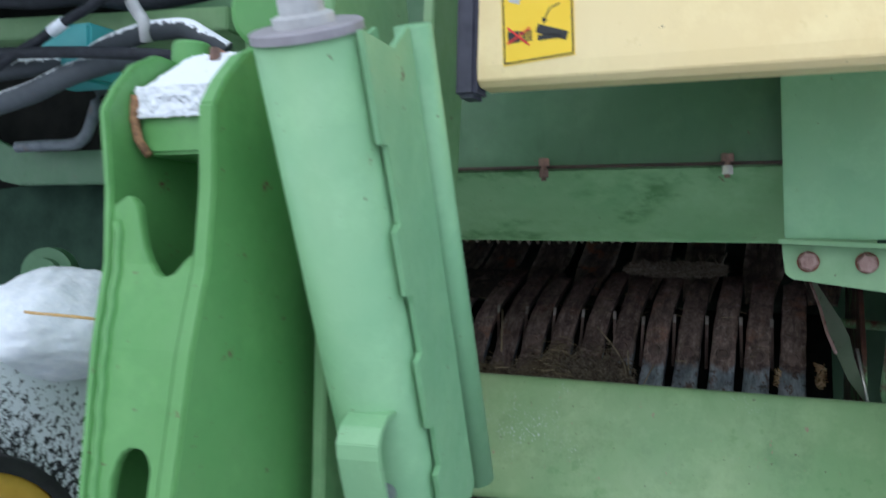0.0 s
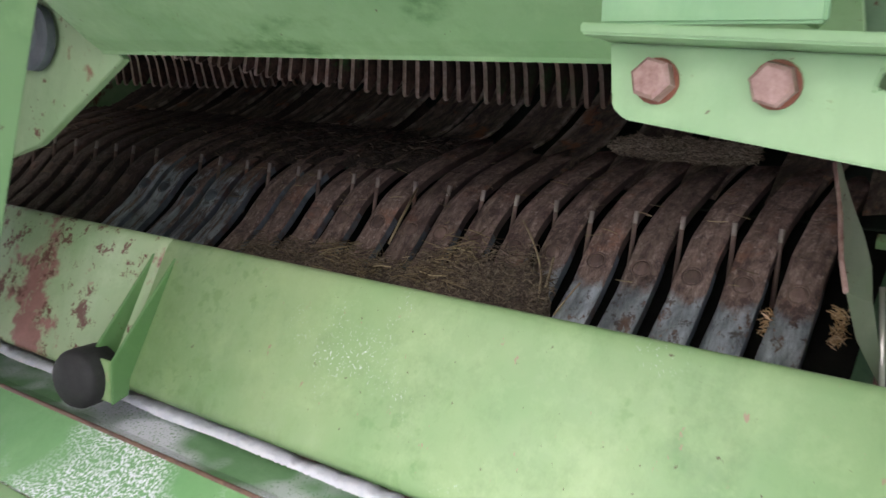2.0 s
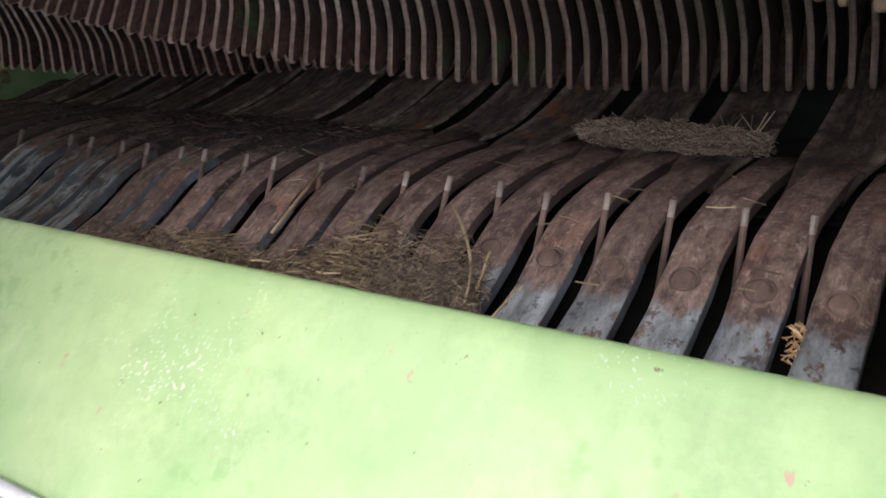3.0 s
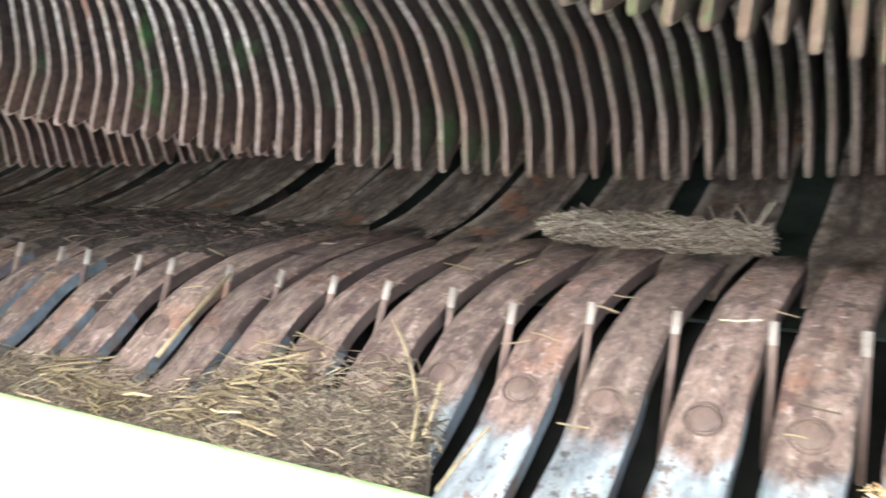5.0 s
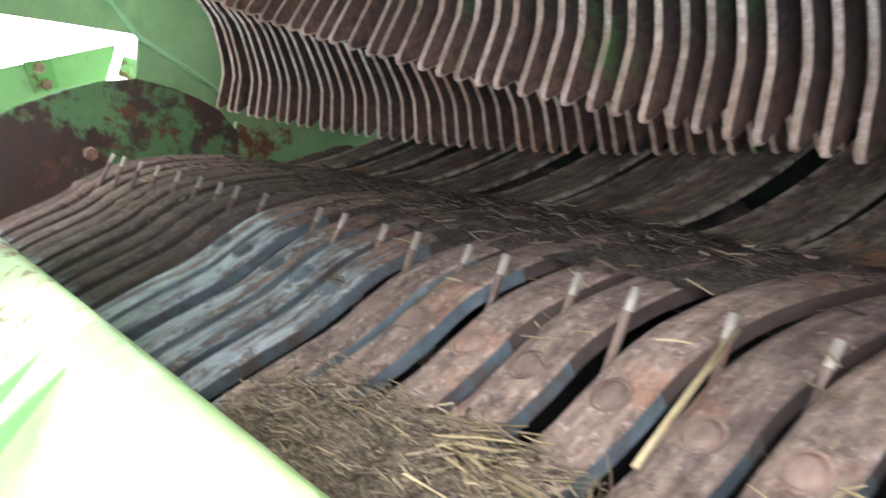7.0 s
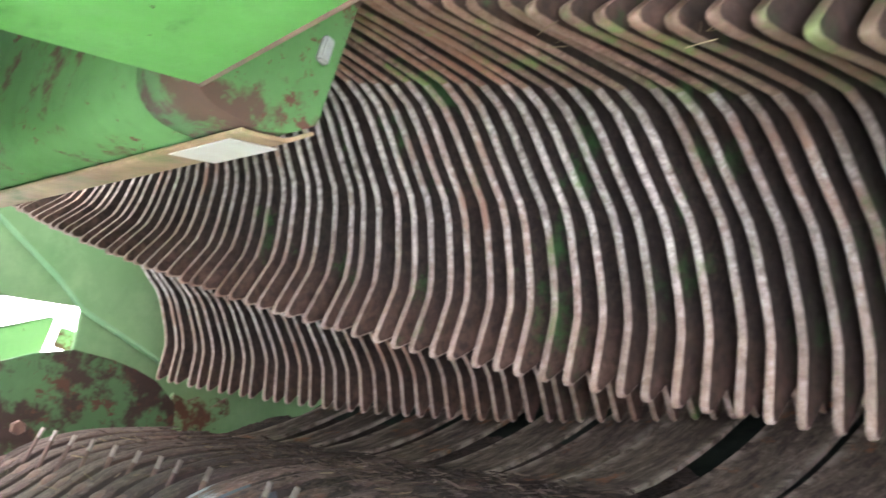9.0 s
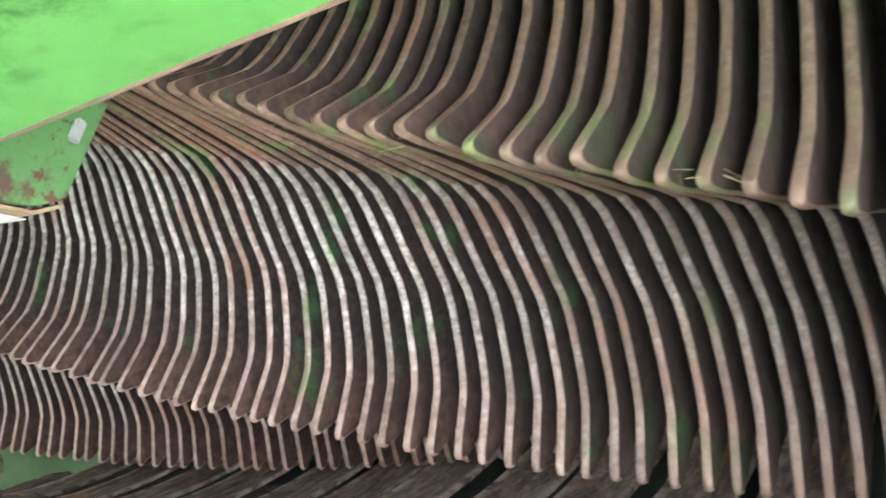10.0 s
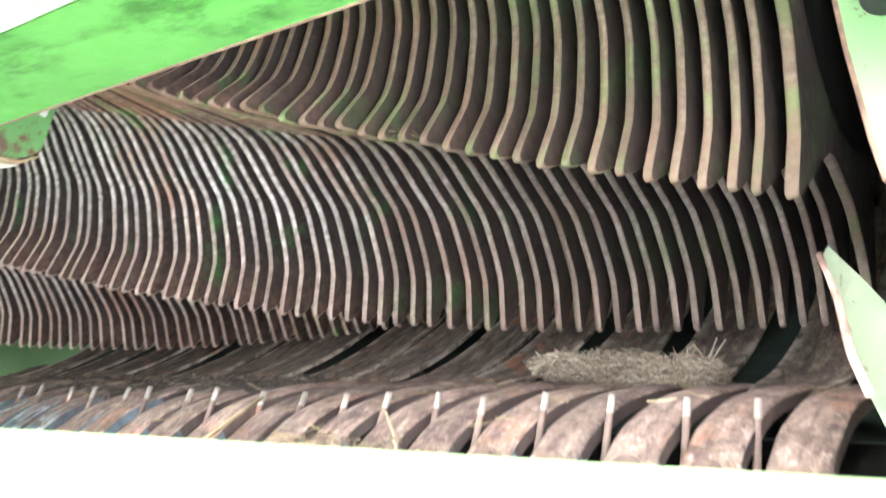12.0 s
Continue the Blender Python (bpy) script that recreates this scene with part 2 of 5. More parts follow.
def rotor_metal(name, dark, mid, light, rust, rust_at, moss, moss_at, tips, metallic, rough, end_shade):
    """Rotor steel: rubbed grey and rust along the plates, rusty tooth tips, moss and painted-in shade towards one end.
    """
    m, nt, b = nodes_of(name)
    co = place_of(nt)
    own = nt.nodes.new("ShaderNodeTexCoord").outputs["Object"]
    col = ramp(nt, noise_of(nt, co, 130, 8, 0.8), [(0.38, dark), (0.5, mid), (0.62, light)])
    col = mixed(nt, ramp(nt, noise_of(nt, co, 7, 7, 0.72), [(rust_at, (0, 0, 0)), (rust_at + 0.12, (0.9, 0.9, 0.9))]), col, rust)
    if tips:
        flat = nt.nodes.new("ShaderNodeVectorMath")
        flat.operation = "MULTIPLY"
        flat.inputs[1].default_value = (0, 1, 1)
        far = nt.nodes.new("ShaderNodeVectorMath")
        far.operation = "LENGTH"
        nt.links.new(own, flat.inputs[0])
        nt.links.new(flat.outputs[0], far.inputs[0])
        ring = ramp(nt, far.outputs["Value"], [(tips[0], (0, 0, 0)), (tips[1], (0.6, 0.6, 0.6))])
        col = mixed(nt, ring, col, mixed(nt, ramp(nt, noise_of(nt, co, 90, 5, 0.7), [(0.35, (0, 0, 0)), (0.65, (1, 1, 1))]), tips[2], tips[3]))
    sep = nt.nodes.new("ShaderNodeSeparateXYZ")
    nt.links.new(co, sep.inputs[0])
    wet = nt.nodes.new("ShaderNodeMath")
    wet.operation = "MULTIPLY_ADD"
    wet.inputs[1].default_value = 0.10
    nt.links.new(sep.outputs[0], wet.inputs[0])
    nt.links.new(noise_of(nt, co, 16, 6, 0.7), wet.inputs[2])
    col = mixed(nt, ramp(nt, wet.outputs[0], [(moss_at, (0, 0, 0)), (moss_at + 0.1, (0.7, 0.7, 0.7))]), col, mixed(nt, noise_of(nt, co, 120, 4, 0.7), tuple(c * 0.5 for c in moss), tuple(c * 1.5 for c in moss)))
    # darker towards +x: the shade at that end is put into the colour
    end_mask = nt.nodes.new("ShaderNodeMath")
    end_mask.operation = "MULTIPLY_ADD"
    end_mask.inputs[1].default_value = 1.0
    nt.links.new(sep.outputs[0], end_mask.inputs[0])
    nt.links.new(noise_of(nt, co, 11, 7, 0.75), end_mask.inputs[2])
    col = mixed(nt, ramp(nt, end_mask.outputs[0], [(0.06, (0, 0, 0)), (0.32, (0.65, 0.65, 0.65))]), col, end_shade)
    hsv = nt.nodes.new("ShaderNodeHueSaturation")
    mr = nt.nodes.new("ShaderNodeMapRange")
    mr.inputs["To Min"].default_value, mr.inputs["To Max"].default_value = 0.8, 1.2
    nt.links.new(nt.nodes.new("ShaderNodeObjectInfo").outputs["Random"], mr.inputs["Value"])
    nt.links.new(mr.outputs[0], hsv.inputs["Value"])
    nt.links.new(col, hsv.inputs["Color"])
    nt.links.new(hsv.outputs[0], b.inputs["Base Color"])
    b.inputs["Metallic"].default_value = metallic
    nt.links.new(ramp(nt, noise_of(nt, co, 70, 5, 0.7), [(0.3, (rough - 0.12,) * 3), (0.7, (rough + 0.15,) * 3)]), b.inputs["Roughness"])
    bumped(nt, b, noise_of(nt, co, 170, 7, 0.75), 0.55, 0.002)
    return m


# plate sides near-black below the rusty tips: gap shade put into the colour
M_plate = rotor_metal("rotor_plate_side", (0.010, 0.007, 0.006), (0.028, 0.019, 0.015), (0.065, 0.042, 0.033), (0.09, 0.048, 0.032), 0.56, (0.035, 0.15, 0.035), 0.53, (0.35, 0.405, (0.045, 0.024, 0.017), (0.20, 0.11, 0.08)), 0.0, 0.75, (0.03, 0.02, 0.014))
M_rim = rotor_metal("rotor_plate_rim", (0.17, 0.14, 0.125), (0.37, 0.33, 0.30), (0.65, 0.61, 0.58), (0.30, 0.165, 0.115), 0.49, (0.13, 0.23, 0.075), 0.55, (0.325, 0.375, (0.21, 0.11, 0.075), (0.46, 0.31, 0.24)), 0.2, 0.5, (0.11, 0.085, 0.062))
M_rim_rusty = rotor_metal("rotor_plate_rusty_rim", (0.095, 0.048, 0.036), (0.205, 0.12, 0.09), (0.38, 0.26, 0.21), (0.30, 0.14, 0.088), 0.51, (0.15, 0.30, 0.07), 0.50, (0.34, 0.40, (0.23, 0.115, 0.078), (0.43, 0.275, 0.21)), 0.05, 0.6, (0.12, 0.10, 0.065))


def band_metal(name, split, wander, lengthwise, tone=1.0, flaked=0.53):
    """Rust above, rubbed bare steel below an uneven line that dips round the bolt."""
    m, nt, b = nodes_of(name)
    co = place_of(nt)
    ob_co = nt.nodes.new("ShaderNodeTexCoord").outputs["Object"]
    sep = nt.nodes.new("ShaderNodeSeparateXYZ")
    nt.links.new(ob_co, sep.inputs[0])

    def calc(op, a, c, d=0.0):
        n = nt.nodes.new("ShaderNodeMath")
        n.operation = op
        for k, v in enumerate((a, c, d)):
            if isinstance(v, (int, float)):
                n.inputs[k].default_value = v
            else:
                nt.links.new(v, n.inputs[k])
        return n.outputs[0]
    fine = noise_of(nt, co, 48, 10, 0.82, (1.8, 0.8, 0.8))
    rust = ramp(nt, fine, [(0.36, (0.05, 0.033, 0.028)), (0.46, (0.15, 0.10, 0.082)), (0.56, (0.265, 0.187, 0.155)), (0.66, (0.44, 0.345, 0.30))])
    rust = mixed(nt, ramp(nt, noise_of(nt, co, 15, 7, 0.72), [(0.54, (0, 0, 0)), (0.64, (0.55, 0.55, 0.55))]), rust, (0.30, 0.135, 0.08))
    rust = mixed(nt, ramp(nt, noise_of(nt, co, 30, 6, 0.75, (3.2, 0.35, 0.35)), [(0.50, (0, 0, 0)), (0.62, (0.65, 0.65, 0.65))]), rust, (0.075, 0.045, 0.04))
    rust = mixed(nt, ramp(nt, noise_of(nt, co, 150, 4, 0.6), [(0.58, (0, 0, 0)), (0.68, (0.6, 0.6, 0.6))]), rust, (0.46, 0.37, 0.33))
    rust = mixed(nt, ramp(nt, noise_of(nt, co, 26, 6, 0.8), [(0.56, (0, 0, 0)), (0.62, (0.8, 0.8, 0.8))]), rust, (0.06, 0.036, 0.032))
    bare = ramp(nt, noise_of(nt, co, 24, 6, 0.7, (2.5, 0.7, 0.7)), [(0.38, (0.17, 0.195, 0.215)), (0.5, (0.36, 0.405, 0.44)), (0.62, (0.58, 0.63, 0.67))])
    bare = mixed(nt, ramp(nt, noise_of(nt, co, 55, 5, 0.75), [(0.57, (0, 0, 0)), (0.62, (0.85, 0.85, 0.85))]), bare, (0.10, 0.075, 0.065))
    wob = calc("MULTIPLY_ADD", noise_of(nt, co, 30, 7, 0.75, (1.6, lengthwise, lengthwise)), wander, -0.5 * wander)
    dip = calc("MULTIPLY", calc("POWER", calc("ABSOLUTE", sep.outputs[0], 0.0), 2.0), -26.0)
    line = calc("ADD", calc("ADD", sep.outputs[1], dip), wob)
    fac = calc("MULTIPLY_ADD", line, 70.0, 0.5 - split * 70.0)
    under = calc("MULTIPLY_ADD", sep.outputs[2], -60.0, 60.0 * 0.452)
    flakes = calc("MULTIPLY_ADD", noise_of(nt, co, 34, 7, 0.8, (1.4 if lengthwise > 0.9 else 2.6, 0.7 * lengthwise, 0.7 * lengthwise)), 14.0, -14.0 * flaked)
    fac = calc("MAXIMUM", calc("MAXIMUM", fac, under), flakes)
    sharp = ramp(nt, fac, [(0.15, (0, 0, 0)), (0.85, (1, 1, 1))])
    hsv = nt.nodes.new("ShaderNodeHueSaturation")
    mr = nt.nodes.new("ShaderNodeMapRange")
    mr.inputs["To Min"].default_value, mr.inputs["To Max"].default_value = 0.8 * tone, 1.2 * tone
    nt.links.new(nt.nodes.new("ShaderNodeObjectInfo").outputs["Random"], mr.inputs["Value"])
    nt.links.new(mr.outputs[0], hsv.inputs["Value"])
    nt.links.new(mixed(nt, sharp, bare, rust), hsv.inputs["Color"])
    nt.links.new(hsv.outputs[0], b.inputs["Base Color"])
    nt.links.new(ramp(nt, sharp, [(0, (0.6,) * 3), (1, (0, 0, 0))]), b.inputs["Metallic"])
    nt.links.new(ramp(nt, sharp, [(0, (0.36,) * 3), (1, (0.72,) * 3)]), b.inputs["Roughness"])
    bumped(nt, b, noise_of(nt, co, 95, 8, 0.8), 0.85, 0.003)
    return m


M_band = band_metal("rusted_band", -0.14, 0.05, 0.5, 0.92)
# M_band at a lower tone: shade over the far bands put into the colour
M_band_darkened = band_metal("darkened_band", -0.14, 0.05, 0.5, 0.52)
M_band_rubbed = band_metal("half_rubbed_band", -0.066, 0.03, 1.0)
M_band_bare = band_metal("mostly_bare_band", -0.020, 0.16, 0.5, 0.95, 0.495)
# edge metals darkened: the shade in the slots is put into their colour
M_band_edge = metal("rubbed_band_edge", (0.055, 0.07, 0.08), (0.17, 0.205, 0.235), metallic=0.2, rough=0.5, scale=40, patch=(0.11, 0.065, 0.05), patch_at=0.5)
M_redrust = metal("red_brown_rust", (0.16, 0.05, 0.03), (0.38, 0.15, 0.09), rough=0.7, scale=70)
M_band_edge_dark = metal("rusty_shaded_band_edge", (0.028, 0.02, 0.018), (0.10, 0.07, 0.06), rough=0.7, scale=40, patch=(0.12, 0.07, 0.05), patch_at=0.58)
M_boltpink = metal("pinkish_rusty_bolt", (0.16, 0.06, 0.045), (0.54, 0.37, 0.33), rough=0.55, scale=55)
M_tine = plain("tine_steel", (0.20, 0.165, 0.14), (0.46, 0.41, 0.365), 0.5, 60, 0.2)
M_boltrust = metal("rusty_bolt", (0.09, 0.05, 0.04), (0.31, 0.18, 0.13), rough=0.6, scale=60)
M_seam = metal("dark_seam_rust", (0.025, 0.016, 0.013), (0.10, 0.055, 0.042), rough=0.7, scale=60)
M_zinc = plain("zinc_bolt", (0.5, 0.47, 0.42), (0.75, 0.72, 0.66), 0.35, 60, 0.7)
M_brass = plain("yellow_zinc_bolt", (0.48, 0.34, 0.18), (0.68, 0.53, 0.33), 0.4, 60, 0.5)
M_grey = plain("grey_washer", (0.42, 0.42, 0.42), (0.62, 0.62, 0.61), 0.5, 50, 0.3)
M_snow = plain("frozen_snow", (0.74, 0.78, 0.84), (0.88, 0.90, 0.93), 0.7, 90, 0, 0.6)
M_rubber = plain("black_rubber", (0.012, 0.012, 0.013), (0.03, 0.03, 0.03), 0.7, 60)
M_tyre = paint("snowy_tyre_rubber", (0.014, 0.015, 0.017), (0.03, 0.03, 0.033), dirt=0.0, rough=0.75, snow_up=1.62)
M_rim_yellow = plain("yellow_wheel_rim", (0.55, 0.33, 0.03), (0.72, 0.46, 0.06), 0.4, 25)
M_hose = plain("hydraulic_hose", (0.010, 0.012, 0.016), (0.03, 0.033, 0.042), 0.6, 80, gloss=0.25)
M_braid = paint("braided_hose", (0.022, 0.026, 0.034), (0.10, 0.115, 0.13), dirt=0.0, rough=0.6, snow_up=0.55, speck=0.6)
M_hose_snow = paint("snow_dusted_hose", (0.02, 0.025, 0.03), (0.05, 0.06, 0.07), dirt=0.0, rough=0.6, snow_up=1.0, speck=0.5)
M_teal = plain("teal_valve_block", (0.06, 0.32, 0.33), (0.10, 0.42, 0.42), 0.4, 20)
# near-black without sheen: shade in gaps and cavities as a colour
M_dark = plain("shade_black", (0.006, 0.007, 0.006), (0.018, 0.018, 0.016), 0.9, 20, gloss=0.08)
# green taken down to the tone of places that get no light
M_dark_green = plain("shaded_dark_green", (0.012, 0.028, 0.018), (0.03, 0.062, 0.04), 0.85, 14, gloss=0.15)
M_pan = plain("grimy_pan_green", (0.025, 0.036, 0.03), (0.065, 0.085, 0.065), 0.85, 18, gloss=0.2)
M_decal = plain("warning_yellow", (0.85, 0.55, 0.01), (0.9, 0.62, 0.03), 0.45, 20)
M_black = plain("print_black", (0.01, 0.01, 0.01), (0.02, 0.02, 0.02), 0.5)
M_red = plain("print_red", (0.6, 0.02, 0.015), (0.7, 0.04, 0.03), 0.5)
M_straw = islands("dry_straw", [(0.0, (0.08, 0.055, 0.032)), (0.5, (0.20, 0.15, 0.085)), (0.85, (0.36, 0.285, 0.16)), (1.0, (0.58, 0.49, 0.30))])
M_straw_bright = islands("orange_straw", [(0.0, (0.35, 0.20, 0.09)), (0.5, (0.58, 0.38, 0.20)), (1.0, (0.78, 0.60, 0.40))])
M_bark = islands("rotten_stalks", [(0.0, (0.02, 0.014, 0.011)), (0.6, (0.07, 0.048, 0.036)), (1.0, (0.20, 0.15, 0.11))], 0.9)
M_straw_old = islands("old_straw", [(0.0, (0.05, 0.036, 0.026)), (0.5, (0.14, 0.105, 0.07)), (1.0, (0.31, 0.25, 0.17))])


def chaff_material(name, dark, mid, light):
    """Fine broken chaff: grains of three tones with strong small relief."""
    m, nt, b = nodes_of(name)
    co = place_of(nt)
    grain = noise_of(nt, co, 260, 7, 0.8, (0.7, 1.3, 1))
    col = ramp(nt, grain, [(0.39, dark), (0.50, mid), (0.62, light)])
    col = mixed(nt, ramp(nt, noise_of(nt, co, 22, 5, 0.7), [(0.45, (0, 0, 0)), (0.62, (0.7, 0.7, 0.7))]), col, dark)
    nt.links.new(col, b.inputs["Base Color"])
    b.inputs["Roughness"].default_value = 0.95
    bumped(nt, b, grain, 1.0, 0.006)
    return m


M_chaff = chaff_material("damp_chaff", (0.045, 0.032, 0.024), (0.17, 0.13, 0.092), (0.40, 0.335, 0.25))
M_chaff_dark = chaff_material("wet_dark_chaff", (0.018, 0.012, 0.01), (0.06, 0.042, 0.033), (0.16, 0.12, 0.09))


# ---- mesh helpers ----
def part(name, bm, material, parent=None, label=""):
    me = bpy.data.meshes.new(name)
    bm.to_mesh(me)
    bm.free()
    for mm in material if isinstance(material, (list, tuple)) else (material,):
        me.materials.append(mm)
    ob = new(name, me)
    ob.parent = parent
    return tagged(ob, label)


def thing(name, label, category, group="", kind="", at=(0, 0, 0)):
    e = new(name)
    e.empty_display_size = 0.05
    e.location = at
    bpy.context.view_layer.update()
    return tagged(e, label, category, group, kind)


def smooth(ob, on=True):
    for p in ob.data.polygons:
        p.use_smooth = on
    return ob


def prism(outline, a, b, axis="x", bevel=0.0, holes=()):
    """A flat shape drawn in the two other axes, extruded along axis from a to b."""
    bm = bmesh.new()
    put = {"x": lambda u, v, w: (w, u, v), "y": lambda u, v, w: (u, w, v), "z": lambda u, v, w: (u, v, w)}[axis]
    if holes:
        edges = []
        for loop in (outline, *holes):
            vs = [bm.verts.new(put(u, v, a)) for u, v in loop]
            edges += [bm.edges.new((vs[i], vs[(i + 1) % len(vs)])) for i in range(len(vs))]
        faces = [f for f in bmesh.ops.triangle_fill(bm, use_beauty=True, use_dissolve=False, edges=edges)["geom"] if isinstance(f, bmesh.types.BMFace)]
    else:
        faces = [bm.faces.new([bm.verts.new(put(u, v, a)) for u, v in outline])]
    got = bmesh.ops.extrude_face_region(bm, geom=faces)["geom"]
    shift = Vector(put(0, 0, b - a))
    bmesh.ops.translate(bm, vec=shift, verts=[g for g in got if isinstance(g, bmesh.types.BMVert)])
    bmesh.ops.recalc_face_normals(bm, faces=bm.faces)
    if bevel:
        sharp = [e for e in bm.edges if len(e.link_faces) == 2 and e.calc_face_angle(0) > 0.5]
        bmesh.ops.bevel(bm, geom=sharp, offset=bevel, segments=2, affect="EDGES", clamp_overlap=True)
    return bm


def box(lo, hi, bevel=0.0):
    return prism([(lo[1], lo[2]), (hi[1], lo[2]), (hi[1], hi[2]), (lo[1], hi[2])], lo[0], hi[0], "x", bevel)


def sheet(line, a, b, thick, bevel=0.0008):
    """A bent sheet: a line of (y, z), given thickness and run along x from a to b."""
    pts = [Vector(p) for p in line]
    left, right = [], []
    for i, p in enumerate(pts):
        d = (pts[min(i + 1, len(pts) - 1)] - pts[max(i - 1, 0)]).normalized()
        n = Vector((-d.y, d.x)) * thick / 2
        left.append(p + n)
        right.append(p - n)
    return prism([tuple(p) for p in left + right[::-1]], a, b, "x", bevel)


def rod(path, r, seg=12, r_end=None, cap=True):
    """A round bar along a path of points."""
    bm = bmesh.new()
    pts = [Vector(p) for p in path]
    rings = []
    up = Vector((0, 0, 1))
    for i, p in enumerate(pts):
        d = (pts[min(i + 1, len(pts) - 1)] - pts[max(i - 1, 0)]).normalized()
        u = d.cross(up if abs(d.z) < 0.95 else Vector((1, 0, 0))).normalized()
        v = d.cross(u)
        rr = r if r_end is None else r + (r_end - r) * i / (len(pts) - 1)
        rings.append([bm.verts.new(p + (u * math.cos(k * math.tau / seg) + v * math.sin(k * math.tau / seg)) * rr) for k in range(seg)])
    for a, b in zip(rings, rings[1:]):
        for k in range(seg):
            bm.faces.new((a[k], a[(k + 1) % seg], b[(k + 1) % seg], b[k])).smooth = True
    if cap:
        bm.faces.new(rings[0][::-1])
        bm.faces.new(rings[-1])
    bmesh.ops.recalc_face_normals(bm, faces=bm.faces)
    return bm


def lathe(profile, centre, axis, seg=32, cap=True):
    """A turned body: profile of (along, radius) about the axis through centre."""
    bm = bmesh.new()
    d = Vector(axis).normalized()
    u = d.orthogonal().normalized()
    v = d.cross(u)
    rings = []
    for s, r in profile:
        rings.append([bm.verts.new(Vector(centre) + d * s + (u * math.cos(k * math.tau / seg) + v * math.sin(k * math.tau / seg)) * max(r, 1e-4)) for k in range(seg)])
    for a, b in zip(rings, rings[1:]):
        for k in range(seg):
            bm.faces.new((a[k], a[(k + 1) % seg], b[(k + 1) % seg], b[k]))
    if cap:
        bm.faces.new(rings[0][::-1])
        bm.faces.new(rings[-1])
    bmesh.ops.recalc_face_normals(bm, faces=bm.faces)
    return bm


def hexbolt(centre, axis, r, h, domed=True):
    bm = lathe([(-0.003, r), (h * 0.8, r), (h, r * 0.82)], centre, axis, 6)
    return bm


def spline(points, n=8):
    """A smooth path through points."""
    pts = [Vector(p) for p in points]
    out = []
    for i in range(len(pts) - 1):
        p0, p1, p2, p3 = pts[max(i - 1, 0)], pts[i], pts[i + 1], pts[min(i + 2, len(pts) - 1)]
        for k in range(n):
            t = k / n
            out.append(0.5 * (2 * p1 + (p2 - p0) * t + (2 * p0 - 5 * p1 + 4 * p2 - p3) * t * t + (3 * p1 - p0 - 3 * p2 + p3) * t ** 3))
    return out + [pts[-1]]


def strands(rng, n, where, length, r, lift=0.3, bend=0.15, across=0.8):
    """Many loose stalks as thin three-sided bars. where(rng) gives a place."""
    verts, faces = [], []
    for _ in range(n):
        p = Vector(where(rng))
        a = rng.uniform(0, math.tau)
        d = Vector((math.cos(a), math.sin(a) * across, rng.uniform(-lift, lift))).normalized()
        ln, rr = rng.uniform(*length), rng.uniform(*r)
        u = d.cross(Vector((0, 0, 1))).normalized()
        v = d.cross(u)
        side = (u * rng.uniform(-1, 1) + v * rng.uniform(-1, 1)) * bend * ln
        at = len(verts)
        for s in (-0.5, 0.0, 0.5):
            c = p + d * ln * s + side * (0.25 - s * s)
            for k in range(3):
                verts.append(tuple(c + (u * math.cos(k * 2.094) + v * math.sin(k * 2.094)) * rr))
        for j in (0, 3):
            for k in range(3):
                faces.append((at + j + k, at + j + (k + 1) % 3, at + j + 3 + (k + 1) % 3, at + j + 3 + k))
        faces += [(at, at + 2, at + 1), (at + 6, at + 7, at + 8)]
    return verts, faces


def stuff(name, verts, faces, material, label, category):
    me = bpy.data.meshes.new(name)
    me.from_pydata(verts, [], faces)
    me.materials.append(material)
    return tagged(new(name, me), label, category, kind="stuff")


# ---- ground ----
def ground_material():
    m, nt, b = nodes_of("trodden_snow_and_straw")
    co = place_of(nt)
    big = noise_of(nt, co, 2.2, 7, 0.7)
    fine = noise_of(nt, co, 60, 8, 0.8)
    soil = ramp(nt, fine, [(0.3, (0.05, 0.035, 0.025)), (0.55, (0.16, 0.11, 0.07)), (0.75, (0.34, 0.27, 0.17))])
    snow = ramp(nt, fine, [(0.3, (0.62, 0.64, 0.68)), (0.7, (0.85, 0.87, 0.9))])
    nt.links.new(mixed(nt, ramp(nt, big, [(0.41, (0, 0, 0)), (0.50, (1, 1, 1))]), soil, snow), b.inputs["Base Color"])
    b.inputs["Roughness"].default_value = 0.9
    bumped(nt, b, fine, 0.8, 0.02)
    return m


M_ground = ground_material()
bm = bmesh.new()
bmesh.ops.create_grid(bm, x_segments=120, y_segments=120, size=1.0)
for v in bm.verts:
    # fine near the machine, reaching the horizon far off
    k = 4.0 + 1996.0 * max(abs(v.co.x), abs(v.co.y)) ** 6
    v.co.x *= k
    v.co.y *= k
    v.co.z = 0.02 * noise.noise(v.co * 3.0) + 0.01 * noise.noise(v.co * 11.0) if abs(v.co.x) < 8 and abs(v.co.y) < 8 else 0
tagged(part("ground", bm, M_ground), "trodden ground with patchy snow and straw", "ground", kind="structure")


# ---- pickup: curved stripper bands, tines, side shields ----
PITCH = 0.0535


def lane(k):
    """Sideways place of tine k; the spacing widens a little along the drum."""
    return -0.0014 + 0.05343 * k - 0.0000844 * k * k


def lift(x):
    """The drum leans: rise over x."""
    return -0.0035 - 0.0076 * x


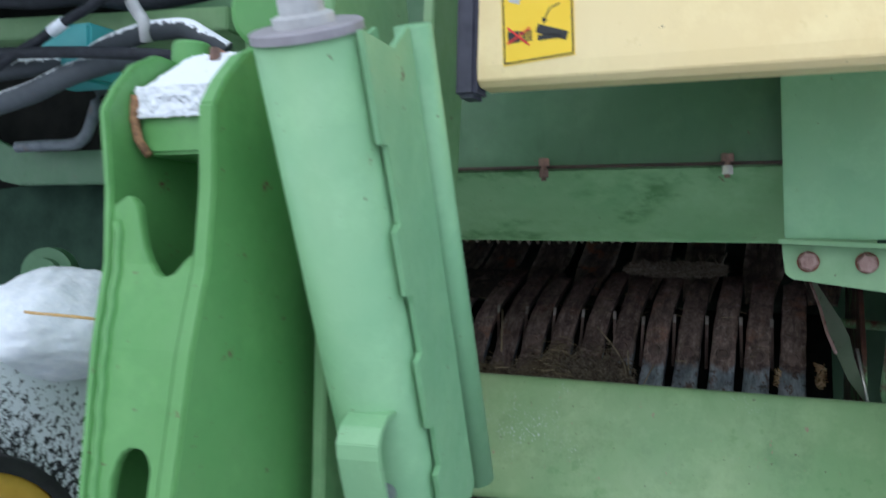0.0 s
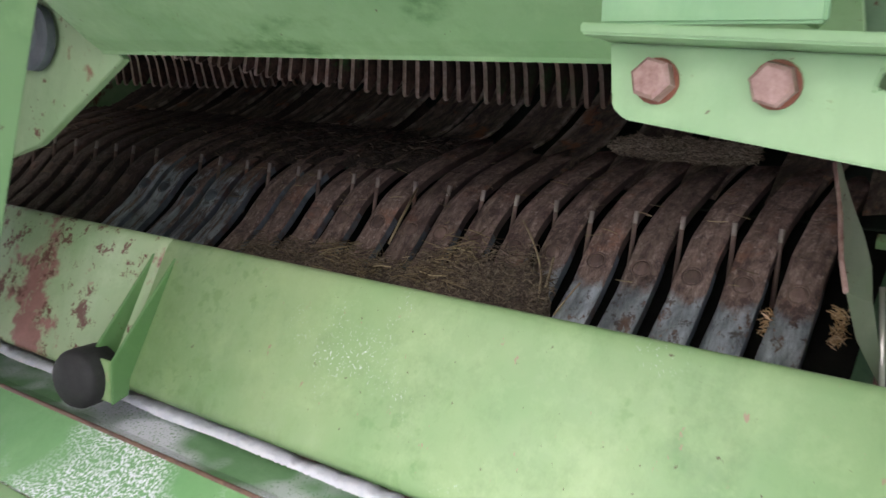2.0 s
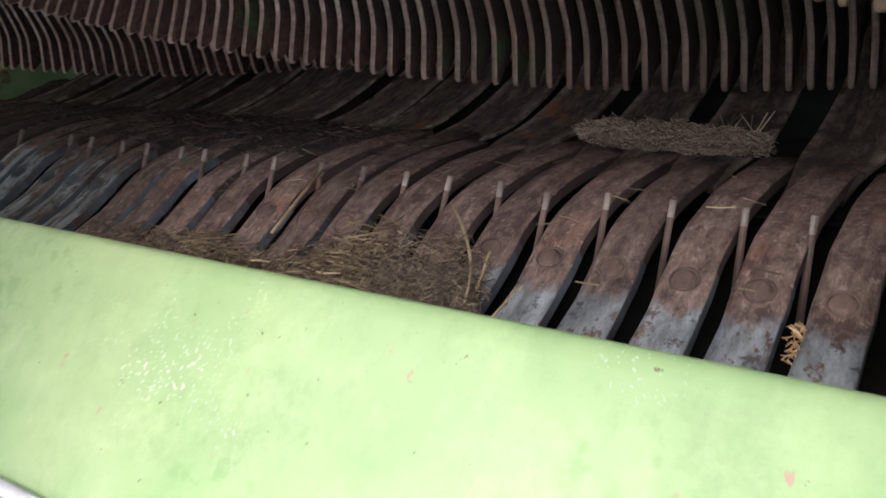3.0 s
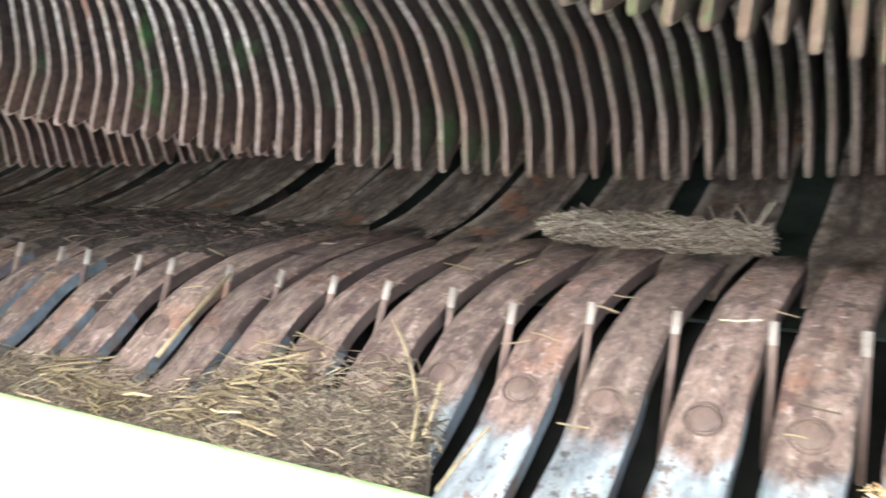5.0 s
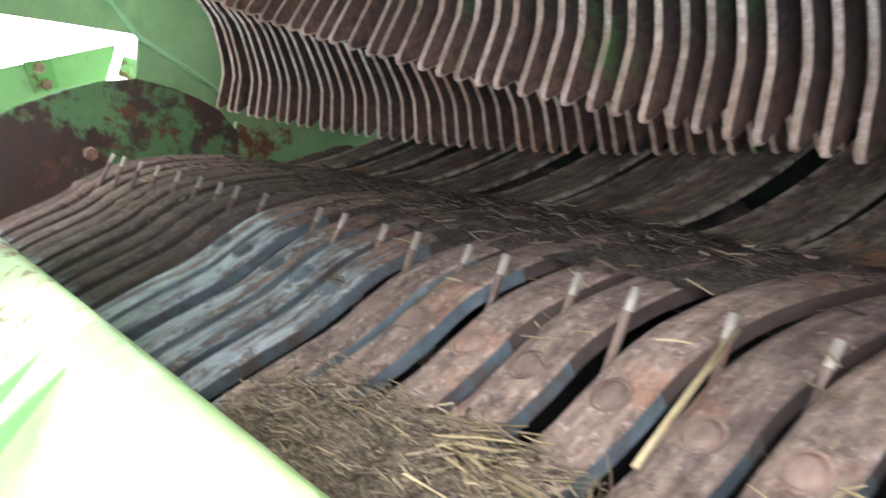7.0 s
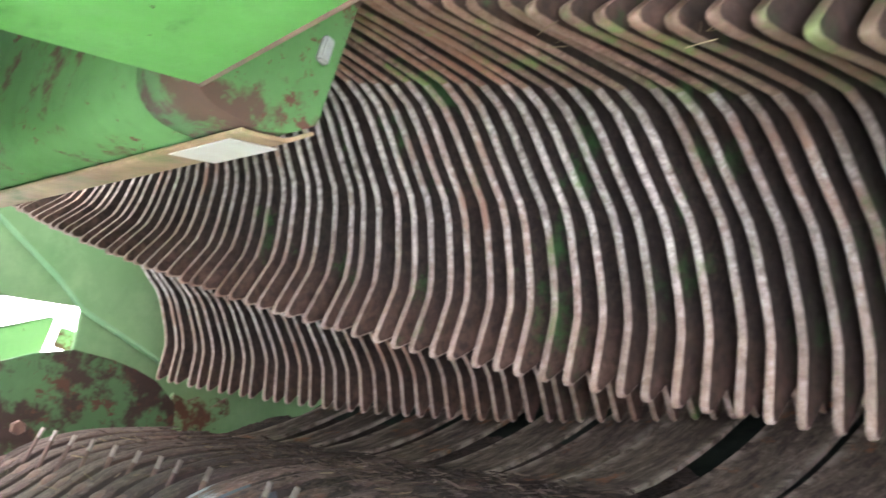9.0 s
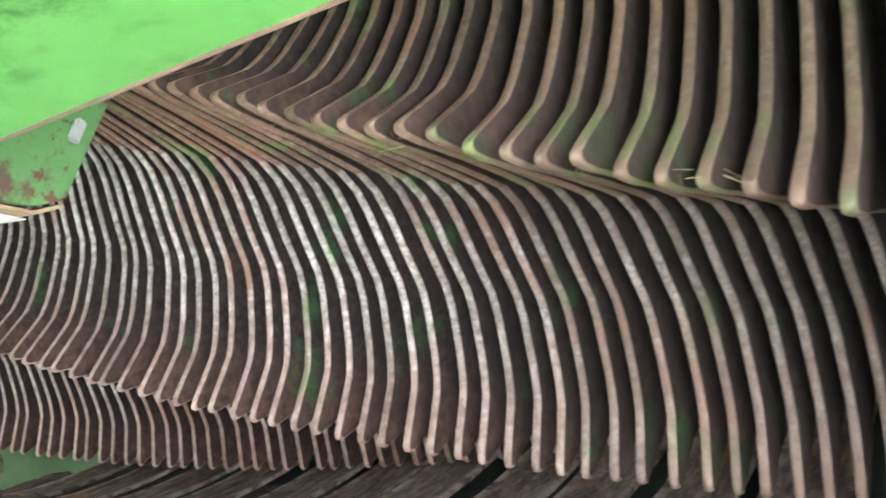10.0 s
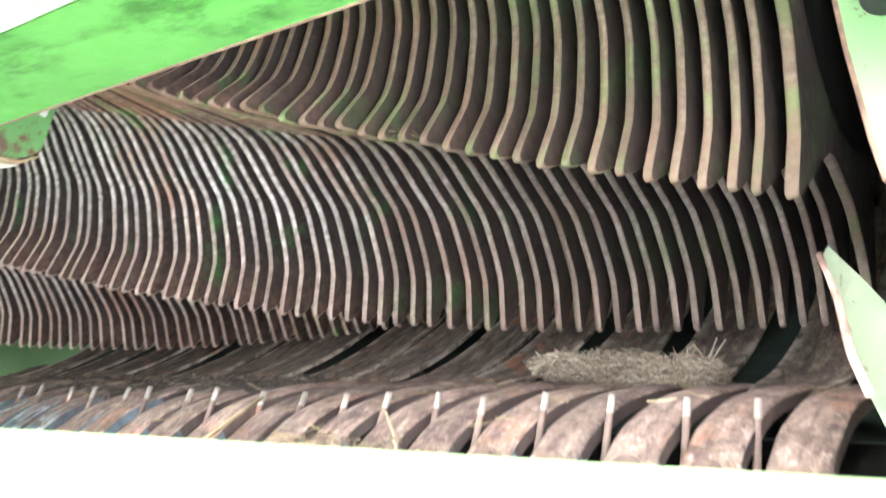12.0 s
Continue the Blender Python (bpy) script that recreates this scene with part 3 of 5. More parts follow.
BAND = spline([(0, -0.15, 0.26), (0, -0.19, 0.32), (0, -0.195, 0.39), (0, -0.172, 0.445), (0, -0.137, 0.485), (0, -0.102, 0.516), (0, -0.070, 0.5425), (0, -0.054, 0.559), (0, -0.040, 0.5755), (0, -0.022, 0.5955), (0, 0.0, 0.6125), (0, 0.03, 0.630), (0, 0.062, 0.645), (0, 0.105, 0.660), (0, 0.165, 0.678)], 3)


def band_z(y):
    """Height of the band's upper side over y."""
    pts = [(p.y, p.z) for p in BAND if p.z > 0.45]
    if y > pts[-1][0]:
        return pts[-1][1] + (y - pts[-1][0]) * 0.3
    for (y0, z0), (y1, z1) in zip(pts, pts[1:]):
        if y0 <= y <= y1:
            return z0 + (z1 - z0) * (y - y0) / (y1 - y0)
    return pts[0][1]


def band_mesh(width, material, cut, rubbed):
    """One curved band, slightly crowned, with thickness and a torn rear end."""
    bm = bmesh.new()
    cols = (-0.5, -0.47, -0.38, -0.2, 0.0, 0.2, 0.38, 0.47, 0.5)
    crown = (-0.0056, -0.0028, -0.0010, 0.0, 0.0004, 0.0, -0.0008, -0.0018, -0.0030)
    last_col = len(cols) - 1
    top, low = [], []
    last = len(BAND) - 1
    for i, p in enumerate(BAND):
        d = (BAND[min(i + 1, last)] - BAND[max(i - 1, 0)]).normalized()
        n = Vector((0, -d.z, d.y))
        wv = width * (1 + 0.02 * math.sin(i * 0.9))
        torn = [d * (cut + 0.016 * math.sin(c * 7 + cut * 400)) if i == last else Vector() for c in cols]
        top.append([bm.verts.new(p + Vector((c * wv, 0, 0)) + n * k + q) for c, k, q in zip(cols, crown, torn)])
        low.append([bm.verts.new(p + Vector((c * wv, 0, 0)) - n * 0.0130 + q) for c, q in zip((-0.50, 0.50), (torn[0], torn[-1]))])
    for i in range(last):
        for k in range(last_col):
            bm.faces.new((top[i][k], top[i][k + 1], top[i + 1][k + 1], top[i + 1][k])).smooth = True
        edge = 1 if BAND[i].z > 0.46 and BAND[i].y < rubbed else 2
        bm.faces.new((low[i][0], top[i][0], top[i + 1][0], low[i + 1][0])).material_index = edge
        bm.faces.new((top[i][last_col], low[i][1], low[i + 1][1], top[i + 1][last_col])).material_index = edge
        bm.faces.new((low[i][1], low[i][0], low[i + 1][0], low[i + 1][1]))
    bm.faces.new((*top[-1], low[-1][1], low[-1][0]))
    bmesh.ops.recalc_face_normals(bm, faces=bm.faces)
    me = bpy.data.meshes.new("stripper_band")
    bm.to_mesh(me)
    bm.free()
    for mm in (material, M_band_edge, M_band_edge_dark):
        me.materials.append(mm)
    return me


pickup = thing("pickup", "rusty pickup drum with curved stripper bands and spring tines", "pickup")
rng = random.Random(3)
band_kinds = [[band_mesh(0.0392, mat, cut, to) for cut in (0.006, 0.018, 0.03, 0.042)] for mat, to in ((M_band, -0.035), (M_band_rubbed, -0.035), (M_band_bare, 0.01), (M_band_darkened, -0.3), (M_band, 0.01))]
bolt_me = bpy.data.meshes.new("bolt")
bm = lathe([(-0.004, 0.0117), (0.0008, 0.0115), (0.0008, 0.0099), (-0.0010, 0.0094), (0.0010, 0.0085), (0.0028, 0.0060), (0.0033, 0.0028)], (0, 0, 0), (0, 0, 1), 18)
bm.to_mesh(bolt_me)
bm.free()
bolt_me.materials.append(M_rust)
steel_bolt = bolt_me.copy()
steel_bolt.materials[0] = M_band_edge
tine_me = bpy.data.meshes.new("tine")
bm = rod([(0, -0.012, -0.10), (0, -0.0025, -0.016), (0, -0.002, -0.014), (0, 0.0, 0.0)], 0.0029, 8)
bm.to_mesh(tine_me)
bm.free()
tine_me.materials.append(M_tine)
tine_me.materials.append(M_rust)
# dark rust below the tip also stands in for the slot's shade
for p in tine_me.polygons:
    p.material_index = 1 if p.center.z < -0.0145 else 0
bolt_tilt = Euler((radians(51), 0, 0))
for k in range(-24, 6):
    x = lane(k - 0.5)
    kind = 1 if k >= 0 else 2 if -0.80 < x < -0.56 else 4 if -0.56 < x < -0.42 else 3 if x < -0.80 else 0
    b = new("stripper_band", rng.choice(band_kinds[kind]))
    b.parent = pickup
    b.location = (x + rng.uniform(-0.0008, 0.0008), 0.006, lift(x) + rng.uniform(-0.0012, 0.0012))
    b.rotation_euler = (0, rng.uniform(-0.012, 0.012), rng.uniform(-0.004, 0.004))
    o = new("bolt", steel_bolt if kind == 2 else bolt_me)
    o.parent = b
    o.location, o.rotation_euler = (0, -0.0435, 0.5716), bolt_tilt
# sideways shift and y in millimetres, tine by tine
TINES = dict(zip(range(-23, 5), ((2, -20), (-1, -20), (0, -14), (0, -10), (2, -4), (1, 3), (0, 5), (-1, 2), (-2, 9), None, (-1, 12), (-2, 6), (0, 11), (-1, 6), (3, 10), (-2, 1), (2, 10), (-1, 1), (-1, 14), (1, 15), (-1, 16), (0, 9), (3, 5), (2, -6), (0, 0), (0, 3), (1, 10), (-3, 8))))
for k, place in TINES.items():
    if place is None:
        continue
    x = lane(k) + place[0] / 1000
    o = new("tine", tine_me)
    o.parent = pickup
    o.location = (x, place[1] / 1000, 0.6248 - 0.00764 * x - (0.006 if k == 0 else 0))
    o.rotation_euler = (rng.uniform(-0.06, 0.06), rng.uniform(-0.05, 0.05), 0)
low_me = bpy.data.meshes.new("tine")
bm = rod([(0, 0.02, 0.03), (0, -0.02, -0.01), (0, -0.05, -0.05), (0, -0.062, -0.075)], 0.0031, 8)
bm.to_mesh(low_me)
bm.free()
low_me.materials.append(M_tine)
for k in range(-18, 6):
    o = new("tine", low_me)
    o.parent = pickup
    o.location = (k * PITCH + rng.uniform(-0.006, 0.006), -0.19 + rng.uniform(-0.006, 0.006), 0.405 + rng.uniform(-0.01, 0.01))
    o.rotation_euler = (rng.uniform(-0.15, 0.15), rng.uniform(-0.08, 0.08), 0)
# carrier tube and pan under the bands; the front sheet is black in place of shade
part("carrier_pan", sheet([(-0.13, 0.04), (-0.115, 0.20), (-0.12, 0.27), (-0.155, 0.36), (-0.14, 0.43), (-0.07, 0.495), (0.02, 0.555), (0.10, 0.60), (0.15, 0.62)], -1.36, 0.30, 0.004), M_dark, pickup, "black sheet added for the shade under the bands")
part("rear_pan", sheet([(0.153, 0.622), (0.25, 0.665), (0.36, 0.72), (0.44, 0.785), (0.53, 0.88), (0.60, 1.0), (0.63, 1.15)], -1.36, 0.30, 0.004), M_pan, pickup, "grimy dark green pan under the floor strips")
# left shield with its rounded top
part("side_shield", prism([(-0.30, 0.42), (-0.22, 0.565), (-0.145, 0.660), (-0.085, 0.7074), (-0.0465, 0.7333), (0.008, 0.757), (0.066, 0.7606), (0.11, 0.758), (0.1477, 0.7505), (0.188, 0.7262), (0.198, 0.695), (0.19, 0.64), (0.05, 0.45)], -1.372, -1.362, "x", 0.002), M_left_shield, pickup, "green rounded side shield with large rust patches")
part("shield_bolt", hexbolt((-1.362, -0.028, 0.627), (1, 0, 0), 0.011, 0.008), M_boltrust, pickup)
part("side_lug", prism([(0.19, 0.66), (0.188, 0.745), (0.215, 0.738), (0.235, 0.752), (0.26, 0.738), (0.285, 0.766), (0.30, 0.74), (0.27, 0.715), (0.255, 0.69)], -1.392, -1.382, "x", 0.002), M_green_rusty, pickup)
# right shield, cross rod and outer plate
part("side_shield", prism([(-0.145, 0.595), (-0.181, 0.523), (-0.19, 0.36), (0.3, 0.36), (0.3, 0.80), (0.10, 0.77), (0.0, 0.715), (-0.07, 0.665)], 0.332, 0.339, "x", 0.002), M_shield, pickup, "green and rust-brown side shield with a curved edge")
bm = bmesh.new()
inner = [bm.verts.new(v) for v in ((0.262, -0.06, 0.695), (0.270, -0.075, 0.674), (0.277, -0.09, 0.655), (0.288, -0.12, 0.615), (0.299, -0.145, 0.590), (0.314, -0.165, 0.557), (0.338, -0.180, 0.525))]
outer = [bm.verts.new(v) for v in ((0.268, -0.070, 0.698), (0.279, -0.095, 0.680), (0.292, -0.118, 0.660), (0.306, -0.138, 0.638), (0.316, -0.150, 0.616), (0.322, -0.161, 0.588), (0.341, -0.180, 0.526))]
for k in range(6):
    bm.faces.new((inner[k], inner[k + 1], outer[k + 1], outer[k])).smooth = True
bmesh.ops.solidify(bm, geom=bm.faces[:], thickness=0.004)
part("guide_flange", bm, paint("worn_flange_paint", (0.34, 0.46, 0.28), (0.48, 0.52, 0.40), rust=0.15, chip=0.35, rust_col=(0.2, 0.11, 0.07)), pickup, "curved pale green guide flange")
part("rusty_edge", rod([(0.262, -0.061, 0.696), (0.270, -0.076, 0.675), (0.277, -0.091, 0.656), (0.288, -0.121, 0.616), (0.299, -0.146, 0.591)], 0.0026, 6), M_boltpink, pickup)
# pale rod stands in for the light caught on this worn edge
part("worn_edge", rod([(0.326, -0.150, 0.600), (0.340, -0.182, 0.522)], 0.0025, 6), M_zinc, pickup, "worn plate edge with its highlight made as a pale rod")
part("cross_rod", rod([(0.300, -0.015, 0.625), (0.42, -0.02, 0.620)], 0.0075, 10), M_green_rusty, pickup)

# ---- feed floor strips behind the bands ----
floor_feed = thing("feed_floor", "weathered steel floor strips leading under the rotor", "feed floor")
FLOOR = [(0.125, 0.645), (0.145, 0.656), (0.165, 0.667), (0.19, 0.676), (0.22, 0.684), (0.25, 0.694), (0.28, 0.709), (0.32, 0.734), (0.35, 0.755), (0.38, 0.778), (0.44, 0.830), (0.50, 0.893), (0.56, 0.985), (0.6, 1.15)]


def floor_z(y):
    """Height of the floor strips over y."""
    for (y0, z0), (y1, z1) in zip(FLOOR, FLOOR[1:]):
        if y0 <= y <= y1:
            return z0 + (z1 - z0) * (y - y0) / (y1 - y0)
    return FLOOR[0][1]


def strip_mesh(lean):
    """A floor strip that grows out of the band before it, widening to the rear."""
    bm = sheet(FLOOR, -0.038, 0.038, 0.005, 0.0)
    bmesh.ops.bisect_plane(bm, geom=bm.verts[:] + bm.edges[:] + bm.faces[:], plane_co=(0, 0, 0), plane_no=(1, 0, 0))
    for v in bm.verts:
        if abs(v.co.x) > 0.02:
            v.co.z += 0.0035 * min(1.0, max(0.0, (v.co.y - 0.16) / 0.05))
        wide = min(1.0, max(0.0, (v.co.y - 0.13) / 0.11))
        v.co.x *= 0.62 + 0.38 * wide
        v.co.z -= 0.006 * (abs(v.co.x) / 0.029) ** 2 * (1 - wide)
        if v.co.y < 0.135:
            v.co.y += lean * v.co.x / 0.02
    me = bpy.data.meshes.new("floor_strip")
    bm.to_mesh(me)
    bm.free()
    me.materials.append(M_rust_rear)
    return me


strip_kinds = [strip_mesh(lean) for lean in (-0.014, 0.004, 0.016)]
for k in range(-10, 5):
    o = new("floor_strip", rng.choice(strip_kinds))
    o.parent = floor_feed
    far = max(0, -k - 6)
    o.location = (-0.133 + k * 0.103 - 0.0022 * far * far + rng.uniform(-0.003, 0.003), rng.uniform(-0.006, 0.008), rng.uniform(-0.001, 0.002))
    o.rotation_euler = (rng.uniform(-0.006, 0.006), rng.uniform(-0.02, 0.02), rng.uniform(-0.02, 0.02))

# ---- rotor of star plates ----
ROT_Y, ROT_Z, ROT_P, ROT_X, ROT_A, ROT_K = 0.1579, 1.1652, 0.01947, -0.1982, -2.1430, 0.8845
TOOTH = [(-2.6, 0.364), (-1.6, 0.3755), (-1.1, 0.389), (-0.7, 0.4015), (-0.25, 0.417), (0.0, 0.4235), (0.35, 0.4253), (0.8, 0.424), (2.0, 0.411), (3.4, 0.393), (5.5, 0.370), (9.9, 0.333), (13.2, 0.3124), (17.0, 0.3028), (21.2, 0.3015), (25.5, 0.3045), (30.0, 0.309), (33.3, 0.3135), (36.1, 0.323), (38.9, 0.3385), (41.0, 0.352)]
STEP = 360.0 / 8


def rotor_plate_mesh(thick):
    bm = bmesh.new()
    ring = []
    for n in range(8):
        for a, r in TOOTH:
            th = radians(a + n * STEP)
            ring.append((r * math.cos(th), r * math.sin(th), th, r))
    layers = []
    for x, inset in ((-thick / 2, 0.0026), (-thick / 2 + 0.0009, 0.0008), (-thick / 2 + 0.0024, 0.0), (thick / 2 - 0.0024, 0.0), (thick / 2 - 0.0009, 0.0008), (thick / 2, 0.0026)):
        layers.append([bm.verts.new((x, (r - inset) * math.cos(th), (r - inset) * math.sin(th))) for _, _, th, r in ring])
    hub = [[bm.verts.new((x, 0.24 * math.cos(th), 0.24 * math.sin(th))) for _, _, th, _ in ring] for x in (-thick / 2, thick / 2)]
    n = len(ring)
    for i in range(n):
        j = (i + 1) % n
        for a, b in zip(layers, layers[1:]):
            f = bm.faces.new((a[i], a[j], b[j], b[i]))
            row, place = divmod(i, len(TOOTH))
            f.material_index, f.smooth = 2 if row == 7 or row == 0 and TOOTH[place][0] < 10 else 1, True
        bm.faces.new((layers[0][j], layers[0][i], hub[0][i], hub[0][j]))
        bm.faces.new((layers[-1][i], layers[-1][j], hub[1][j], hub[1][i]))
    bmesh.ops.recalc_face_normals(bm, faces=bm.faces)
    me = bpy.data.meshes.new("rotor_plate")
    bm.to_mesh(me)
    bm.free()
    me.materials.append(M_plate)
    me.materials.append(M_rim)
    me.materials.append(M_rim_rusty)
    return me


rotor = thing("feed_rotor", "rusty feed rotor of closely set eight-toothed star plates", "rotor", at=(-0.58, ROT_Y, ROT_Z))
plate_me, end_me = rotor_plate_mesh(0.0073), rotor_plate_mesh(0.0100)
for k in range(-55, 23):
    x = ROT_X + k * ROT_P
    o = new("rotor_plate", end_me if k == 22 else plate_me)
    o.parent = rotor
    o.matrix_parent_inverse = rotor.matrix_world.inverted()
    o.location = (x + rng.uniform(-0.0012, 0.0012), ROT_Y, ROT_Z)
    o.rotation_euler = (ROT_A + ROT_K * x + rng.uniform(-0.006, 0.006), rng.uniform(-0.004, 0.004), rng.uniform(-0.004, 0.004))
# drum in the black shade colour, which darkens the gaps between plates
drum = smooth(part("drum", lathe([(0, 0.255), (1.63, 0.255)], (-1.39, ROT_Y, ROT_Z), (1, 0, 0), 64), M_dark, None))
drum.parent = rotor
drum.matrix_parent_inverse = rotor.matrix_world.inverted()

# ---- machine body: side walls, back and roof that close the intake ----
body = thing("machine_body", "green steel side walls and housing round the intake", "housing", kind="structure")
part("side_wall", prism([(0.012, 0.60), (0.0147, 0.768), (0.004, 0.826), (-0.114, 0.801), (-0.186, 0.785), (-0.60, 0.70), (-0.60, 1.75), (1.0, 1.75), (1.0, 0.25), (0.2, 0.25)], -1.412, -1.400, "x", 0.002), M_green, body, "green side wall with a dark lower edge")
part("stiffener", rod([(-1.400, -0.30, 0.979), (-1.400, -0.204, 0.932), (-1.400, -0.049, 0.857), (-1.400, 0.005, 0.823), (-1.400, 0.145, 0.789), (-1.400, 0.19, 0.772)], 0.0042, 8), M_green_arm, body, "pale green weld bead")
# unseen outer wall, brought forward to keep light out of the intake
part("side_wall", prism([(-0.40, 0.25), (-0.40, 0.88), (-0.42, 0.90), (-0.42, 1.75), (1.0, 1.75), (1.0, 0.25)], 0.62, 0.632, "x", 0.002), M_green, body)
part("outer_plate", prism([(0.372, 0.70), (0.369, 0.60), (0.3616, 0.530), (0.368, 0.503), (0.390, 0.484), (0.60, 0.44), (0.60, 0.70)], -0.083, -0.076, "y", 0.002), M_green_rusty, body, "green outer plate with rusty edge")
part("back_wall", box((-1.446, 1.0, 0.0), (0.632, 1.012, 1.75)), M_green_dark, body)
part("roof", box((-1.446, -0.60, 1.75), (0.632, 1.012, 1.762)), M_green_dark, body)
bm = bmesh.new()
bm.faces.new([bm.verts.new(v) for v in ((0.252, 0.0, 1.07), (0.316, 0.0, 0.79), (0.316, 1.0, 0.60), (0.252, 1.0, 1.07))])
bm.faces.new([bm.verts.new(v) for v in ((0.252, 0.0, 1.07), (0.252, 1.0, 1.07), (0.252, 1.0, 1.75), (0.252, -0.1, 1.75))])
bmesh.ops.solidify(bm, geom=bm.faces[:], thickness=0.006)
part("inner_wall", bm, M_dark, body, "near-black inner wall beside the rotor")
part("pivot_washer", lathe([(0, 0.021), (0.004, 0.021), (0.004, 0.012), (0.012, 0.011)], (0.391, -0.083, 0.578), (0.3, -1, 0), 24), M_grey, body)
part("front_plate", prism([(0.283, 0.85), (0.290, 0.811), (0.295, 0.7765), (0.300, 0.75), (0.3055, 0.72), (0.311, 0.697), (0.335, 0.69), (0.335, 0.85)], -0.152, -0.146, "y", 0.001), M_green, body, "pale green front plate")
part("rusty_edge", rod([(0.283, -0.150, 0.85), (0.290, -0.150, 0.811), (0.295, -0.150, 0.7765), (0.300, -0.150, 0.75), (0.3055, -0.150, 0.72), (0.311, -0.150, 0.697)], 0.0022, 6), M_boltrust, body)
smooth(part("rubber_stop", lathe([(0, 0.004), (0.001, 0.012), (0.006, 0.014), (0.03, 0.014)], (0.316, -0.182, 0.806), (0, 1, 0), 24), M_rubber, body, "black rubber stop"))
# frame box far behind the left shield
part("frame_box", prism([(-0.45, 0.53), (-0.0506, 0.7787), (0.0285, 0.8285), (0.0285, 0.70), (-0.45, 0.45)], -1.66, -1.60, "x", 0.004), M_green, body)
# three unseen plates added to keep light off the frame box
part("front_cover", box((-2.0, -0.452, 0.30), (-1.42, -0.446, 1.20)), M_green, body)
part("top_cover", box((-2.0, -0.446, 1.0), (-1.416, 0.40, 1.006)), M_green, body)
part("outer_cover", box((-2.006, -0.452, 0.30), (-2.0, -0.16, 1.20)), M_green, body)
part("frame_strap", box((-1.60, 0.040, 0.775), (-1.59, 0.078, 0.812), 0.002), M_green_rusty, body)
part("frame_strap", prism([(-0.1095, 0.7455), (-0.079, 0.7022), (-0.0452, 0.7236), (-0.0717, 0.7661)], -1.60, -1.592, "x", 0.001), M_gusset, body, "bolted strap on the frame")
for y, z in ((-0.0844, 0.7447), (-0.0658, 0.7215)):
    part("bolt", hexbolt((-1.592, y, z), (1, 0, 0), 0.010, 0.008), M_boltrust, body)

# ---- upper front panel ----
panel = thing("upper_panel", "green folded sheet-metal panel above the intake", "panel")
part("lower_sheet", sheet([(-0.375, 0.7575), (-0.378, 0.761), (-0.394, 0.770), (-0.4375, 0.8005), (-0.490, 0.8425)], -0.38, 0.335, 0.004, 0.0), M_panel, panel)
bm = bmesh.new()
low = [bm.verts.new(v) for v in ((-0.378, -0.3745, 0.757), (0.335, -0.3745, 0.757), (0.335, -0.2755, 0.795), (-0.38, -0.2755, 0.786))]
bm.faces.new(low)
bmesh.ops.solidify(bm, geom=bm.faces[:], thickness=0.004)
# unfaded paint brightened further to stand in for light bounced from below
part("return_sheet", bm, paint("brightened_unfaded_green", (0.19, 0.52, 0.15), (0.24, 0.54, 0.19), dirt=0.35, smear=True), panel, "bright green inner return with a worn edge")
part("worn_edge", rod([(-0.38, -0.275, 0.786), (0.335, -0.275, 0.795)], 0.0012, 6), M_boltrust, panel, "worn yellowish sheet edge")
# dark green here carries the shade cast by the hood
part("upper_sheet", sheet([(-0.486, 0.846), (-0.486, 0.856), (-0.484, 0.90), (-0.482, 1.0), (-0.48, 1.75)], -0.9, 0.335, 0.004), M_green_dark, panel, "upper sheet with hood shade in its dark green, and a rusty seam")
part("seam", sheet([(-0.500, 0.8445), (-0.484, 0.8475)], -0.45, 0.335, 0.0024), M_seam, panel, "dark rusty seam flange")
for x in (-0.034, 0.176):
    sb = part("seam_bolt", rod([(x, -0.499, 0.856), (x, -0.500, 0.829)], 0.0032, 8), M_boltrust, panel)
    part("nut", hexbolt((x, -0.499, 0.836), (0, 0, 1), 0.0064, 0.007), M_zinc if x > 0 else M_boltrust, sb)
    part("head", hexbolt((x, -0.499, 0.850), (0, 0, 1), 0.0072, 0.006), M_boltrust, sb)
# added dark plate: stops light entering beside the panel
part("backing_plate", box((0.338, -0.19, 0.75), (0.618, -0.184, 1.748)), M_dark_green, panel, "dark plate added behind the gearbox to keep light out")
part("end_gusset", prism([(-0.350, 0.752), (-0.412, 0.80), (-0.34, 0.90), (-0.75, 0.90), (-0.66, 0.61), (-0.502, 0.655)], -0.374, -0.364, "y", 0.001), M_end, panel, "rust-stained end gusset")
part("bearing_cover", lathe([(0, 0.036), (0.010, 0.036), (0.012, 0.032), (0.012, 0.018), (0.016, 0.016)], (-0.500, -0.378, 0.772), (0, -1, 0), 32), M_bearing, panel, "grey bearing cover")

